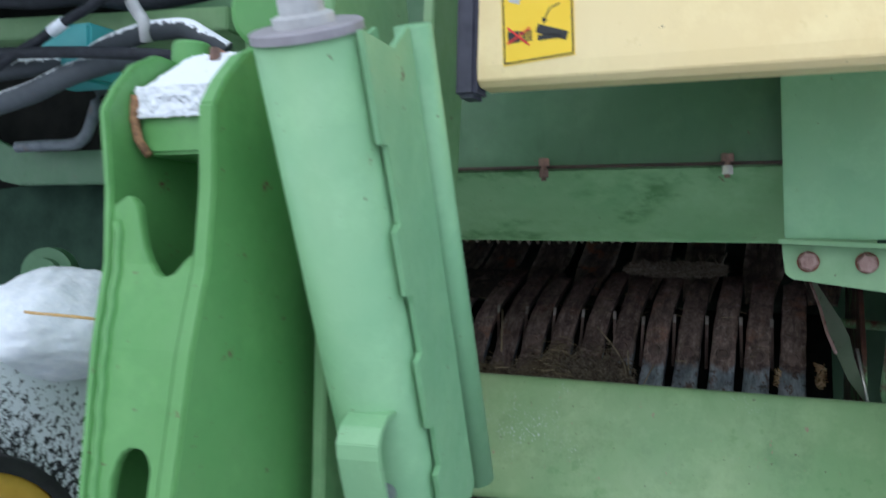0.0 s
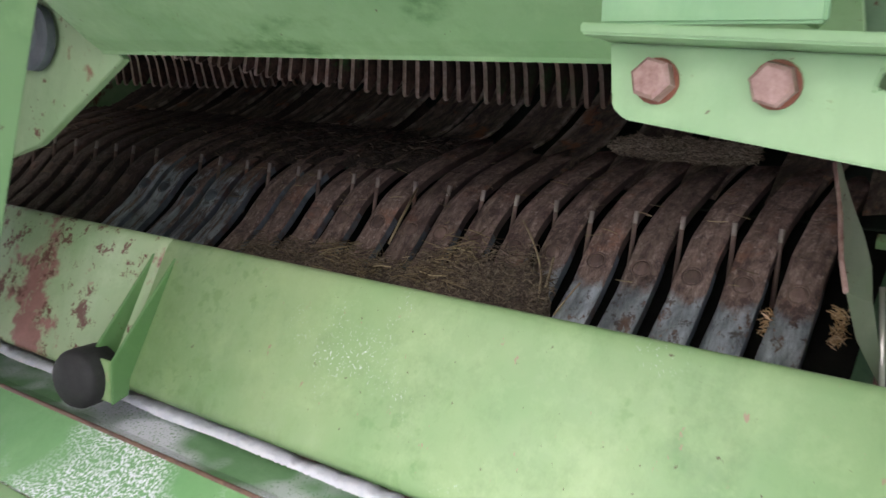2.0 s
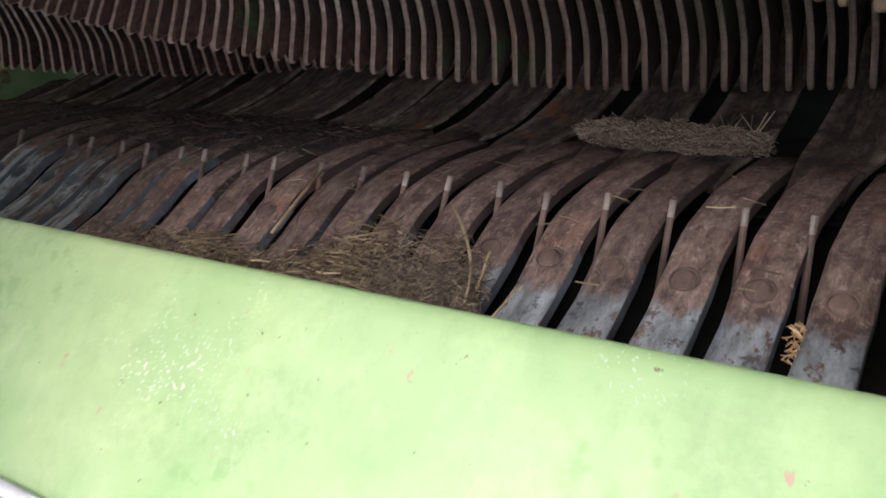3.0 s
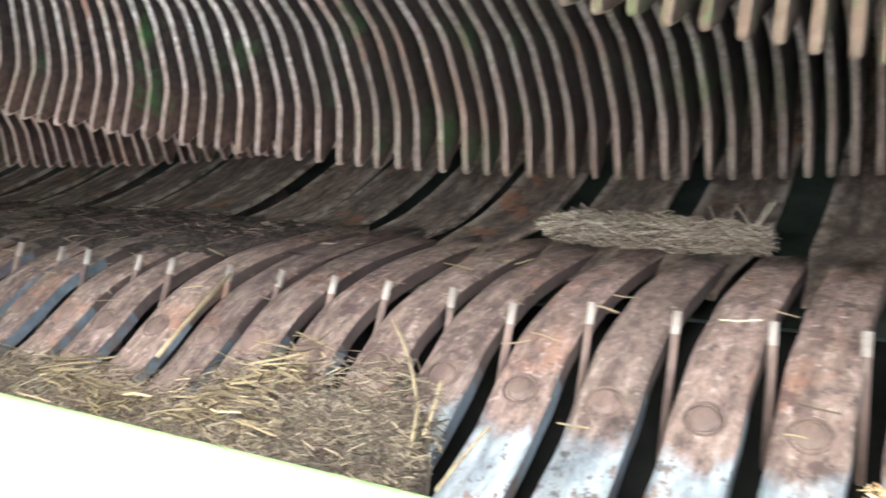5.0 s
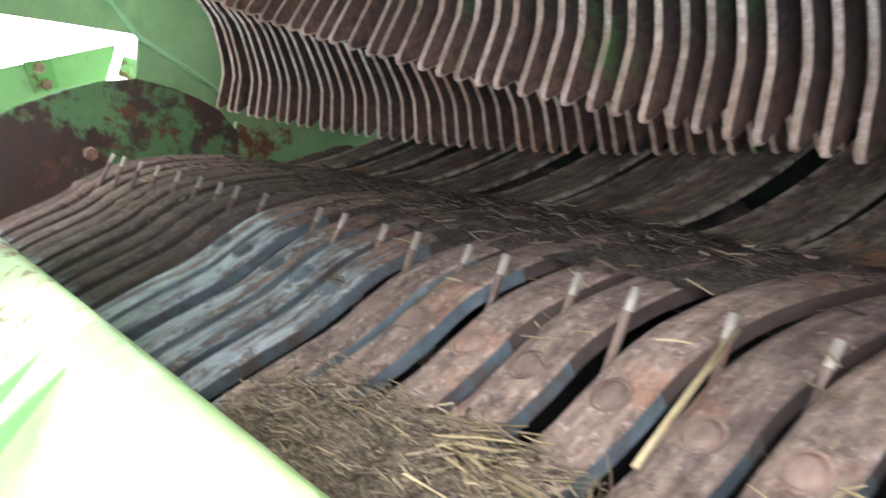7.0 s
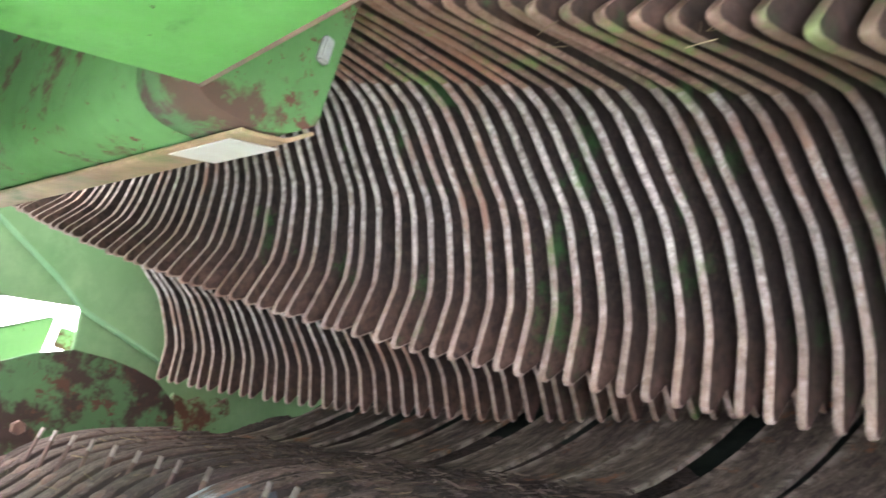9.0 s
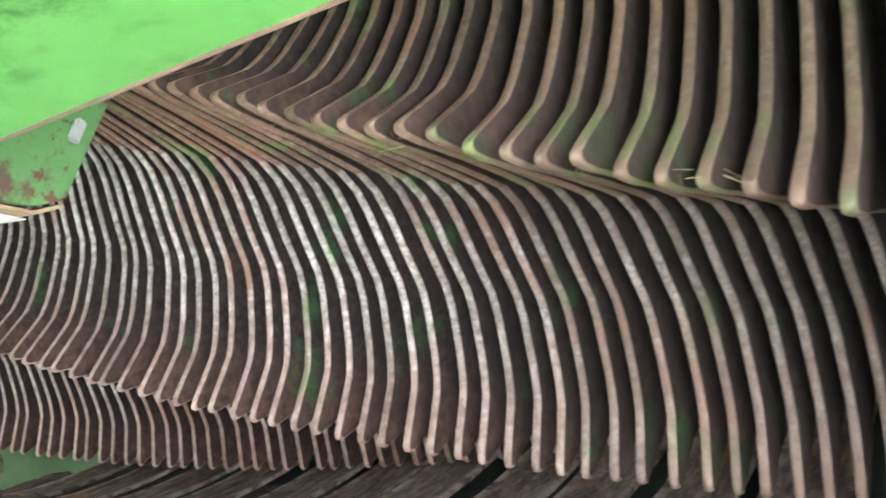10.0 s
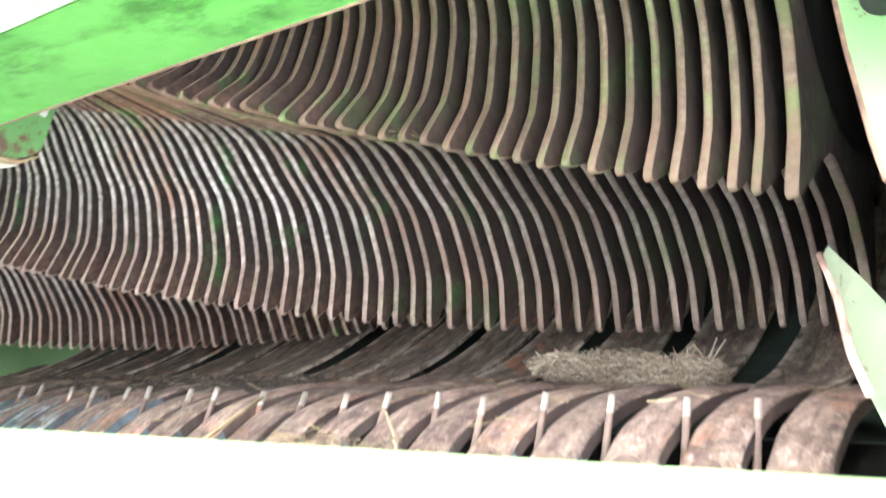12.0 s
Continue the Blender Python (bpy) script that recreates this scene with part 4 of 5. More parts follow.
# rolled guide bar behind the panel, with its rusty lip
bar = thing("guide_bar", "green guide bar with a rust-coloured lower lip", "bar")
prof = [(p.x, p.y) for p in spline([(-0.262, 0.90, 0), (-0.256, 0.872, 0), (-0.235, 0.856, 0), (-0.20, 0.858, 0), (-0.172, 0.868, 0), (-0.152, 0.885, 0)], 4)] + [(-0.145, 1.25), (-0.30, 1.25)]
turn_bar = Matrix.Translation((-0.53, -0.157, 0.873)) @ Matrix.Rotation(radians(6.0), 4, "Z") @ Matrix.Translation((0.53, 0.157, -0.873))
for nm, bmx, mat, lab in (
    ("bar_body", prism(prof, -1.50, -0.64, "x", 0.0), M_bar, ""),
    ("lip", sheet([(-0.205, 0.8530), (-0.20, 0.8535), (-0.168, 0.864), (-0.149, 0.881)], -1.50, -0.572, 0.003), metal("rusty_lip", (0.24, 0.13, 0.07), (0.50, 0.37, 0.24), rough=0.55, scale=22, patch=(0.20, 0.22, 0.10), patch_at=0.55), "rust-coloured lip"),
    ("bar_end", prism(prof, -0.6395, -0.568, "x", 0.0), paint("green_paint_rusted_through", (0.07, 0.19, 0.06), (0.11, 0.25, 0.085), rust=0.77, chip=0.6, dirt=0.9, rough=0.8, rust_col=(0.075, 0.042, 0.03)), "grimy rust-brown bar end"),
    # near-white colour stands in for sky mirrored in the bare metal
    ("bright_patch", prism([(-0.201, 0.8506), (-0.163, 0.8632), (-0.163, 0.8622), (-0.201, 0.8496)], -0.672, -0.590, "x"), plain("bare_steel_glint", (0.84, 0.80, 0.76), (0.92, 0.90, 0.88), 0.35, 60, 0.15), "bare metal patch with its sky reflection painted white"),
    ("end_clip", box((-0.568, -0.172, 0.928), (-0.562, -0.162, 0.950), 0.002), M_grey, "white frosted clip"),
):
    bmesh.ops.transform(bmx, matrix=turn_bar, verts=bmx.verts)
    ob = part(nm, bmx, mat, bar, lab)
    for p in ob.data.polygons:
        p.use_smooth = nm.startswith("bar") and abs(p.normal.x) < 0.5

# ---- right corner plate, bolt bracket, gearbox ----
corner = thing("corner_plate", "upright green cover plate beside the intake", "plate")
part("plate", prism([(0.244, 0.757), (0.347, 0.757), (0.336, 1.35), (0.221, 1.35)], -0.505, -0.499, "y", 0.0015), M_green_arm, corner)
part("return_flange", prism([(-0.4985, 0.7575), (-0.482, 0.7575), (-0.482, 1.35), (-0.4985, 1.35)], 0.336, 0.341, "x", 0.001), M_green, corner)
bracket = thing("bolt_bracket", "green angle bracket with two rusty hex bolts", "bracket")
slot = [(0.366, 0.7305), (0.384, 0.7300), (0.386, 0.7385), (0.368, 0.7390)]
part("leg", prism([(0.241, 0.750), (0.245, 0.718), (0.252, 0.712), (0.45, 0.687), (0.62, 0.665), (0.62, 0.735)], -0.505, -0.499, "y", 0.0012, holes=[slot]), M_bracket, bracket)
bm = prism([(-0.534, 0.7505), (-0.504, 0.7505), (-0.482, 0.7505), (-0.482, 0.756), (-0.536, 0.756)], 0.238, 0.62, "x", 0.0012)
for v in bm.verts:
    v.co.z -= (v.co.x - 0.241) * 0.0396
part("top_flange", bm, M_bracket, bracket)
for x, tilt in ((0.268, 0.1), (0.325, -0.12)):
    bo = part("bolt", hexbolt((x, -0.507, 0.7315), (0, -1, tilt), 0.0107, 0.009), M_boltpink, bracket, "rusty hex bolt")
    part("washer", lathe([(0, 0.0116), (0.0015, 0.0114)], (x, -0.505, 0.7315), (0, -1, 0), 20), M_redrust, bo)
gear = thing("gearbox", "round green cast gearbox with rusty flange bolts", "gearbox")
GY, GZ = -0.31, 0.870
part("backing_ring", lathe([(0.0, 0.10), (0.003, 0.106), (0.013, 0.107)], (0.319, GY, GZ), (1, 0, 0), 48), metal("grey_green_backing_steel", (0.13, 0.16, 0.15), (0.27, 0.30, 0.27), rough=0.6, patch=(0.22, 0.14, 0.10), patch_at=0.56), gear, "dull grey backing ring")
part("housing", lathe([(0.0, 0.106), (0.003, 0.111), (0.022, 0.112), (0.0255, 0.109), (0.027, 0.090), (0.061, 0.088), (0.062, 0.085)], (0.333, GY, GZ), (1, 0, 0), 48), M_green_cast, gear)
part("flange_ring", lathe([(0, 0.091), (0.0015, 0.094), (0.0105, 0.094), (0.012, 0.091)], (0.394, GY, GZ), (1, 0, 0), 48), M_flange, gear, "rust-brown flange ring")
part("outer_housing", lathe([(0, 0.076), (0.012, 0.072), (0.03, 0.068), (0.10, 0.06)], (0.4065, GY, GZ), (1, 0, 0), 48), M_green_cast, gear)
for a in range(15, 375, 40):
    ry, rz = GY + 0.098 * math.cos(radians(a)), GZ + 0.098 * math.sin(radians(a))
    part("bolt", hexbolt((0.359, ry, rz), (1, 0, 0), 0.0075, 0.010), M_boltpink, gear, "pinkish rusted bolt")
    ry, rz = GY + 0.085 * math.cos(radians(a)), GZ + 0.085 * math.sin(radians(a))
    part("bolt", hexbolt((0.4065, ry, rz), (1, 0, 0), 0.0062, 0.011), M_zinc, gear)
    part("rib", box((0.369, ry - 0.004, rz - 0.004), (0.393, ry + 0.004, rz + 0.004), 0.002), M_green_cast, gear)

# ---- crop guard sheet in front of the pickup ----
guard = thing("crop_guard", "faded green bent guard sheet in front of the pickup", "guard sheet")
bend = [(p.x, p.y) for p in spline([(-0.236, 0.528, 0), (-0.2375, 0.533, 0), (-0.243, 0.5365, 0), (-0.2495, 0.5345, 0), (-0.256, 0.5255, 0)], 3)]
GUARD = bend + [(-0.2725, 0.4875), (-0.29, 0.448), (-0.306, 0.412), (-0.3205, 0.379), (-0.3215, 0.372), (-0.318, 0.366)]
smooth(part("sheet", sheet(GUARD, -0.455, 0.40, 0.005, 0.0), M_guard, guard))
smooth(part("end_sheet", sheet(GUARD, -1.15, -0.4555, 0.005, 0.0), M_guard_rust, guard, "sheet end with flaking red-brown rust"))
for ob in guard.children:
    ob.data.polygons[0].use_smooth = False
    for p in ob.data.polygons:
        p.use_smooth = abs(p.normal.x) < 0.5
for x in (-0.436, -0.477):
    part("gusset", prism([(-0.252, 0.532), (-0.290, 0.448), (-0.322, 0.377), (-0.324, 0.360), (-0.345, 0.352), (-0.346, 0.405)], x, x + 0.005, "x", 0.0008), M_gusset, guard, "triangular gusset with rusty edge")
    part("rusty_edge", rod([(x + 0.005, -0.2565, 0.5245), (x + 0.005, -0.274, 0.4855), (x + 0.005, -0.3215, 0.379)], 0.0018, 6), M_boltrust, guard)
part("gusset_face", sheet([(-0.3445, 0.354), (-0.3455, 0.404)], -0.472, -0.436, 0.004), M_guard, guard)
smooth(part("buffer", lathe([(0, 0.012), (0.001, 0.032), (0.005, 0.0355), (0.042, 0.036), (0.049, 0.032), (0.052, 0.012)], (-0.483, -0.322, 0.379), (0.15, -1, -0.05), 32), M_rubber, guard, "black rubber buffer"))

# ---- front beam with snow ----
beam = thing("front_beam", "green channel beam with frost and rusty top edge", "beam")
part("front_wall", sheet([(-0.386, 0.336), (-0.396, 0.330), (-0.466, 0.282)], -1.10, 0.75, 0.005), M_beam, beam)
part("floor_sheet", sheet([(-0.384, 0.328), (-0.345, 0.320), (-0.285, 0.328), (-0.27, 0.30)], -1.10, 0.75, 0.004), M_frost, beam, "channel floor white with frost")
part("rusty_edge", rod([(-1.10, -0.3855, 0.3375), (0.75, -0.3855, 0.3375)], 0.0032, 6), M_boltrust, beam, "rust-worn top edge")
part("lower_flange", sheet([(-0.458, 0.272), (-0.482, 0.2585), (-0.4835, 0.250)], -1.10, 0.75, 0.005), M_green, beam)
part("end_cap", prism([(-0.386, 0.33), (-0.466, 0.28), (-0.46, 0.2), (-0.29, 0.2), (-0.285, 0.318)], -1.106, -1.1005, "x", 0.001), M_green, beam)
rng = random.Random(9)
bm = bmesh.new()
rows_n = 800
grid = []
for i in range(rows_n + 1):
    x = -1.06 + 1.74 * i / rows_n
    h = 0.009 + 0.004 * noise.noise((x * 14, 0, 0)) + 0.003 * noise.noise((x * 60, 3, 0))
    w = 0.0125 + 0.004 * noise.noise((x * 9, 7, 0))
    c = -0.293 + 0.004 * noise.noise((x * 5, 2, 1))
    grid.append([bm.verts.new((x, c + w * u, 0.3215 + h * math.sqrt(max(0, 1 - u * u)) + 0.0016 * noise.noise((x * 200, u * 6, 0)) + 0.0013 * noise.noise((x * 420, u * 14, 5)))) for u in (-1, -0.9, -0.7, -0.35, 0, 0.35, 0.7, 0.9, 1)])
for a, b in zip(grid, grid[1:]):
    for k in range(8):
        bm.faces.new((a[k], b[k], b[k + 1], a[k + 1])).smooth = True
snow_ridge = tagged(part("snow_ridge", bm, M_snow), "ridge of frozen snow lying on the beam", "snow", kind="stuff")

# ---- support arm (tube, box and hook) ----
arm = thing("support_arm", "pale green leaning cylinder arm with welded side box", "arm")
AM = Matrix.Translation((-0.066, -1.0, 0.892)) @ Matrix(((1, 0, 0, 0), (0, 0.906, -0.423, 0), (0, 0.423, 0.906, 0), (0, 0, 0, 1)))


def in_arm(bm):
    bmesh.ops.transform(bm, matrix=AM, verts=bm.verts)
    return bm


smooth(part("tube", in_arm(lathe([(-0.56, 0.032), (-0.55, 0.037), (-0.53, 0.0388), (-0.002, 0.0388)], (0.005, 0, 0), (0, 0, 1), 48)), M_green_arm, arm))
part("end_cap", in_arm(lathe([(-0.002, 0.0405), (0.004, 0.0405), (0.005, 0.039)], (0.005, 0, 0), (0, 0, 1), 48)), plain("dull_grey_cap", (0.24, 0.22, 0.24), (0.36, 0.34, 0.36), 0.6, 30), arm, "dull grey end cap")
part("lower_shaft", in_arm(lathe([(-0.62, 0.026), (-0.46, 0.032)], (0.005, 0, 0), (0, 0, 1), 32)), M_green, arm)
part("piston_rod", in_arm(lathe([(0.004, 0.022), (0.012, 0.022), (0.014, 0.016), (0.30, 0.016)], (0.004, 0.0, 0), (0, 0, 1), 24)), M_grey, arm, "grey piston rod with rusty collar")
edge = [(-0.010, 0.0)]
for d0, d1 in ((-0.081, -0.145), (-0.2015, -0.2555), (-0.322, -0.366), (-0.405, -0.432)):
    edge += [(-0.010, d0), (0.000, d0 - 0.004), (0.000, d1), (-0.010, d1 - 0.003)]
edge += [(-0.008, -0.441), (-0.002, -0.4505), (0.005, -0.4545), (0.0136, -0.4555), (0.022, -0.4545), (0.064, -0.4475), (0.071, -0.444), (0.074, -0.438), (0.080, -0.012), (0.04, -0.022)]
part("side_plate", in_arm(prism(edge, 0.0465, 0.0515, "x", 0.0008)), M_green_arm, arm)
part("back_plate", in_arm(prism([(0.085, -0.44), (0.02, -0.45), (0.02, -0.02), (0.085, -0.012)], 0.018, 0.0225, "x", 0.0008)), M_green_arm, arm)
smooth(part("edge_tube", in_arm(lathe([(-0.457, 0.0155), (-0.016, 0.0155)], (0.0465, 0.0985, 0), (0, 0, 1), 24)), M_green_arm, arm))
bm = sheet([(-0.892, 0.613), (-0.914, 0.610), (-0.926, 0.603), (-0.932, 0.592), (-0.930, 0.581), (-0.922, 0.563), (-0.900, 0.510), (-0.881, 0.477), (-0.868, 0.472), (-0.848, 0.472)], -0.069, -0.033, 0.005)
clip = part("clip", bm, M_green_arm, arm, "bent strap clip")
smooth(part("hook", rod(spline([(-0.050, -0.880, 0.542), (-0.046, -0.900, 0.539), (-0.044, -0.922, 0.533), (-0.047, -0.940, 0.514), (-0.051, -0.946, 0.49), (-0.052, -0.948, 0.43)], 6), 0.0095, 14), plain("galvanised_pin", (0.20, 0.21, 0.23), (0.33, 0.34, 0.36), 0.4, 40, 0.5), clip, "grey steel hook pin"))

# ---- pivot plate behind the arm ----
pivot = thing("pivot_plate", "green pivot plate with bolt and grey washer", "plate")
part("plate", prism([(-0.70, 0.48), (-0.672, 0.55), (-0.655, 0.60), (-0.627, 0.806), (-0.62, 0.892), (-0.598, 1.02), (-0.700, 1.02), (-0.706, 0.862), (-0.711, 0.852), (-0.722, 0.850), (-0.730, 0.856), (-0.775, 1.02), (-0.90, 1.02), (-0.90, 0.50)], -0.106, -0.094, "x", 0.0015), M_green, pivot)
part("hole", lathe([(0, 0.004), (0.0008, 0.004)], (-0.094, -0.678, 0.845), (1, 0, 0), 12), M_black, pivot)
part("bush", lathe([(0, 0.036), (0.006, 0.036), (0.008, 0.033)], (-0.094, -0.723, 0.679), (1, 0, 0), 32), M_green, pivot)
part("washer", lathe([(0.008, 0.0275), (0.0125, 0.0270), (0.0125, 0.015), (0.008, 0.014)], (-0.094, -0.717, 0.678), (1, 0, 0), 32), M_grey, pivot, "pale grey washer")
part("bolt", hexbolt((-0.083, -0.716, 0.678), (1, -0.1, 0), 0.0125, 0.013), M_brass, pivot, "yellow zinc hex bolt")

# ---- lug bracket with snow on its block ----
lug = thing("lug_bracket", "green double-cheeked lug bracket", "bracket")
cheek = [(-1.030, 0.46), (-1.016, 0.558), (-1.0, 0.655), (-0.983, 0.72), (-0.978, 0.78), (-0.980, 0.846), (-0.966, 0.868), (-0.945, 0.89), (-0.915, 0.905), (-0.85, 0.90), (-0.79, 0.74), (-0.74, 0.46)]
part("cheek", prism(cheek, -0.166, -0.150, "x", 0.002), M_green_lug, lug)
bm = prism(cheek, -0.268, -0.2585, "x", 0.002)
for v in bm.verts:
    v.co.x += 0.003 + 0.085 * (0.80 - v.co.z)
part("cheek", bm, M_green_lug, lug)
web_out = [(-0.2585, 0.46), (-0.1665, 0.46), (-0.1665, 0.731), (-0.178, 0.722), (-0.186, 0.713), (-0.198, 0.710), (-0.206, 0.714), (-0.213, 0.721), (-0.219, 0.733), (-0.222, 0.743), (-0.227, 0.767), (-0.232, 0.773), (-0.238, 0.776), (-0.250, 0.769), (-0.2585, 0.766)]
slot = [(-0.238, 0.50), (-0.234, 0.557), (-0.229, 0.569), (-0.222, 0.576), (-0.213, 0.580), (-0.204, 0.581), (-0.195, 0.580), (-0.187, 0.576), (-0.180, 0.567), (-0.182, 0.50)]
LEAN = ((0.40, -1.039), (0.46, -1.030), (0.558, -1.016), (0.655, -1.0), (0.72, -0.983), (0.80, -0.977))


def front_y(z):
    """Front edge of the cheeks at a height."""
    for (z0, y0), (z1, y1) in zip(LEAN, LEAN[1:]):
        if z0 <= z <= z1:
            return y0 + (y1 - y0) * (z - z0) / (z1 - z0)
    return LEAN[-1][1]


bm = prism(web_out, 0.003, 0.011, "y", 0.0015, holes=[slot])
for z in (0.558, 0.655, 0.72):
    bmesh.ops.bisect_plane(bm, geom=bm.verts[:] + bm.edges[:] + bm.faces[:], plane_co=(0, 0, z), plane_no=(0, 0, 1))
for v in bm.verts:
    # the web tapers towards its foot
    v.co.x += 0.10 * (0.77 - v.co.z) * max(0.0, min(1.0, (-0.172 - v.co.x) / 0.06))
    v.co.y += front_y(v.co.z)
part("web", bm, M_green_lug, lug, "green web plate with cut-outs")
part("weld_bead", rod([(-0.250 + 0.085 * (0.33 - k * 0.0098) + 0.0012 * math.sin(k * 2.1), front_y(0.47 + k * 0.0098) + 0.003, 0.47 + k * 0.0098) for k in range(30)], 0.0042, 8), M_green_lug, lug)
part("block", prism([(-0.945, 0.812), (-0.945, 0.866), (-0.890, 0.900), (-0.865, 0.903), (-0.865, 0.812)], -0.258, -0.1665, "x", 0.003), M_green_lug, lug)
part("rusty_joint", rod([(-0.2575, -0.950, 0.862), (-0.2565, -0.952, 0.842), (-0.252, -0.951, 0.824), (-0.243, -0.948, 0.811)], 0.0040, 8), plain("orange_rust", (0.05, 0.03, 0.02), (0.5, 0.27, 0.13), 0.9, 220), lug, "flaking orange rust")
part("bush", lathe([(0, 0.018), (0.046, 0.018), (0.049, 0.016)], (-0.262, -0.875, 0.875), (0, 0, 1), 24), M_green_lug, lug)
part("bolt", hexbolt((-0.212, -0.903, 0.902), (0, 0, 1), 0.005, 0.008), M_boltrust, lug)
part("eye", lathe([(0, 0.040), (0.02, 0.040), (0.022, 0.036)], (-0.221, -0.80, 0.965), (0.45, -1, 0), 40), M_green_lug, lug)
part("pin", hexbolt((-0.234, -0.872, 0.898), (0, 0, 1), 0.008, 0.018), M_redrust, lug, "red-rusted pin head")
bm = bmesh.new()
bmesh.ops.create_grid(bm, x_segments=70, y_segments=70, size=1)
for v in bm.verts:
    e = max(abs(v.co.x), abs(v.co.y))
    rough = 0.0015 * noise.noise(v.co * 6) + 0.0014 * noise.noise(v.co * 17) + 0.0012 * noise.noise(v.co * 41)
    k = (v.co.y + 1) / 2
    if k < 0.3:
        y, z = -0.9905 + 1.5 * rough, 0.828 + k / 0.3 * 0.028 + rough
    else:
        y = -0.9885 + (k - 0.3) / 0.7 * 0.082
        z = (0.850 + (y + 0.985) * 0.673 if y < -0.93 else 0.887 + (y + 0.93) * 0.12) + 0.003 + 0.004 * (1 - e ** 6) + rough
    v.co = Vector((-0.212 + v.co.x * 0.0455, y + 0.040, z + 0.0145))
hitch_loose = [smooth(tagged(part("snow_cap", bm, paint("thin_crusted_snow", (0.78, 0.81, 0.85), (0.86, 0.88, 0.91), dirt=0.0, rough=0.8, speck=0.0)), "cap of snow lying on the lug block", "snow", kind="stuff"))]

# ---- yellow hood with warning sticker ----
hood = thing("yellow_hood", "cream-yellow sheet hood with a warning sticker", "hood")
part("hood_sheet", sheet([(-0.770, 0.8835), (-0.796, 0.8835), (-0.802, 0.888), (-0.803, 0.900), (-0.800, 1.08), (-0.78, 1.11), (-0.49, 1.13)], -0.003, 0.75, 0.003), M_yellow, hood)
part("edge_trim", box((-0.024, -0.806, 0.873), (-0.0035, -0.775, 1.10), 0.004), plain("dark_edge_trim", (0.03, 0.03, 0.05), (0.06, 0.06, 0.085), 0.6, 60), hood, "dark rubber edge trim")
SY = -0.8052
st = part("sticker", prism([(0.022, 0.898), (0.086, 0.904), (0.080, 1.01), (0.016, 1.004)], SY, SY + 0.0006, "y"), M_decal, hood, "yellow warning sticker with pictogram")


def mark(pts, mat, lift=0.0004):
    return part("print", prism(pts, SY - lift, SY - lift + 0.0003, "y"), mat, st)


def bar2(a, b, w, mat, lift=0.0004):
    a, b = Vector(a), Vector(b)
    n = Vector((-(b - a).y, (b - a).x)).normalized() * w / 2
    return mark([tuple(a + n), tuple(b + n), tuple(b - n), tuple(a - n)], mat, lift)


for a, b in (((0.0235, 0.9), (0.0845, 0.9055)), ((0.0845, 0.9055), (0.079, 1.0)), ((0.0235, 0.9), (0.018, 1.0))):
    bar2(a, b, 0.0012, M_black)
bar2((0.052, 0.929), (0.079, 0.9205), 0.0075, M_black)
bar2((0.053, 0.9205), (0.074, 0.9215), 0.0045, M_black)
bar2((0.026, 0.9225), (0.036, 0.923), 0.010, M_black)
for k in range(4):
    bar2((0.036, 0.9195 + k * 0.0024), (0.048, 0.9195 + k * 0.0024), 0.0013, M_black)
bar2((0.0255, 0.917), (0.046, 0.930), 0.0018, M_red, 0.0009)
bar2((0.0255, 0.931), (0.0455, 0.915), 0.0018, M_red, 0.0012)
bar2((0.058, 0.935), (0.063, 0.945), 0.0011, M_black)
bar2((0.063, 0.945), (0.072, 0.949), 0.0011, M_black)
mark([(0.0565, 0.938), (0.0572, 0.9325), (0.0615, 0.9355)], M_black)
bar2((0.026, 0.957), (0.036, 0.954), 0.006, M_grey)

# ---- gauge wheel with snow ----
wheel = thing("gauge_wheel", "snow-covered gauge wheel with a yellow rim", "wheel")
WC = (-0.60, -0.965, 0.358)
smooth(part("tyre", lathe([(0.0, 0.17), (-0.02, 0.19), (0.0, 0.23), (0.02, 0.275), (0.06, 0.315), (0.12, 0.322), (0.17, 0.315), (0.20, 0.27), (0.20, 0.17)], (WC[0] - 0.08, WC[1], WC[2]), (1, 0, 0), 64), M_tyre, wheel))
smooth(part("rim", lathe([(0.0, 0.158), (0.02, 0.164), (0.03, 0.157), (0.02, 0.135), (-0.02, 0.11), (-0.03, 0.03)], (WC[0] + 0.11, WC[1], WC[2]), (1, 0, 0), 48), M_rim_yellow, wheel, "yellow wheel rim"))
smooth(part("rim_edge", lathe([(0.0, 0.165), (0.022, 0.176), (0.036, 0.172), (0.033, 0.158)], (WC[0] + 0.11, WC[1], WC[2]), (1, 0, 0), 48, False), M_rubber, wheel, "dark rim edge"))
bm = bmesh.new()
bmesh.ops.create_uvsphere(bm, u_segments=96, v_segments=56, radius=1)
for v in bm.verts:
    d = v.co.copy()
    v.co = Vector((-0.505, -0.785, 0.634)) + Vector((d.x * 0.085, d.y * 0.125, d.z * (0.072 if d.z > 0 else 0.055))) * (1 + 0.06 * noise.noise(d * 2.2) + 0.03 * noise.noise(d * 7) + 0.012 * noise.noise(d * 20))
hitch_loose.append(smooth(tagged(part("snow_heap", bm, M_snow), "heap of snow lying over the wheel", "snow", kind="stuff")))
tagged(part("twine", rod(spline([(-0.473, -0.872, 0.676), (-0.439, -0.885, 0.677), (-0.406, -0.895, 0.678), (-0.38, -0.893, 0.677), (-0.365, -0.88, 0.674)], 6), 0.0016, 6), plain("orange_twine", (0.5, 0.3, 0.1), (0.6, 0.4, 0.16), 0.8)), "orange baling twine lying on the snow", "twine")

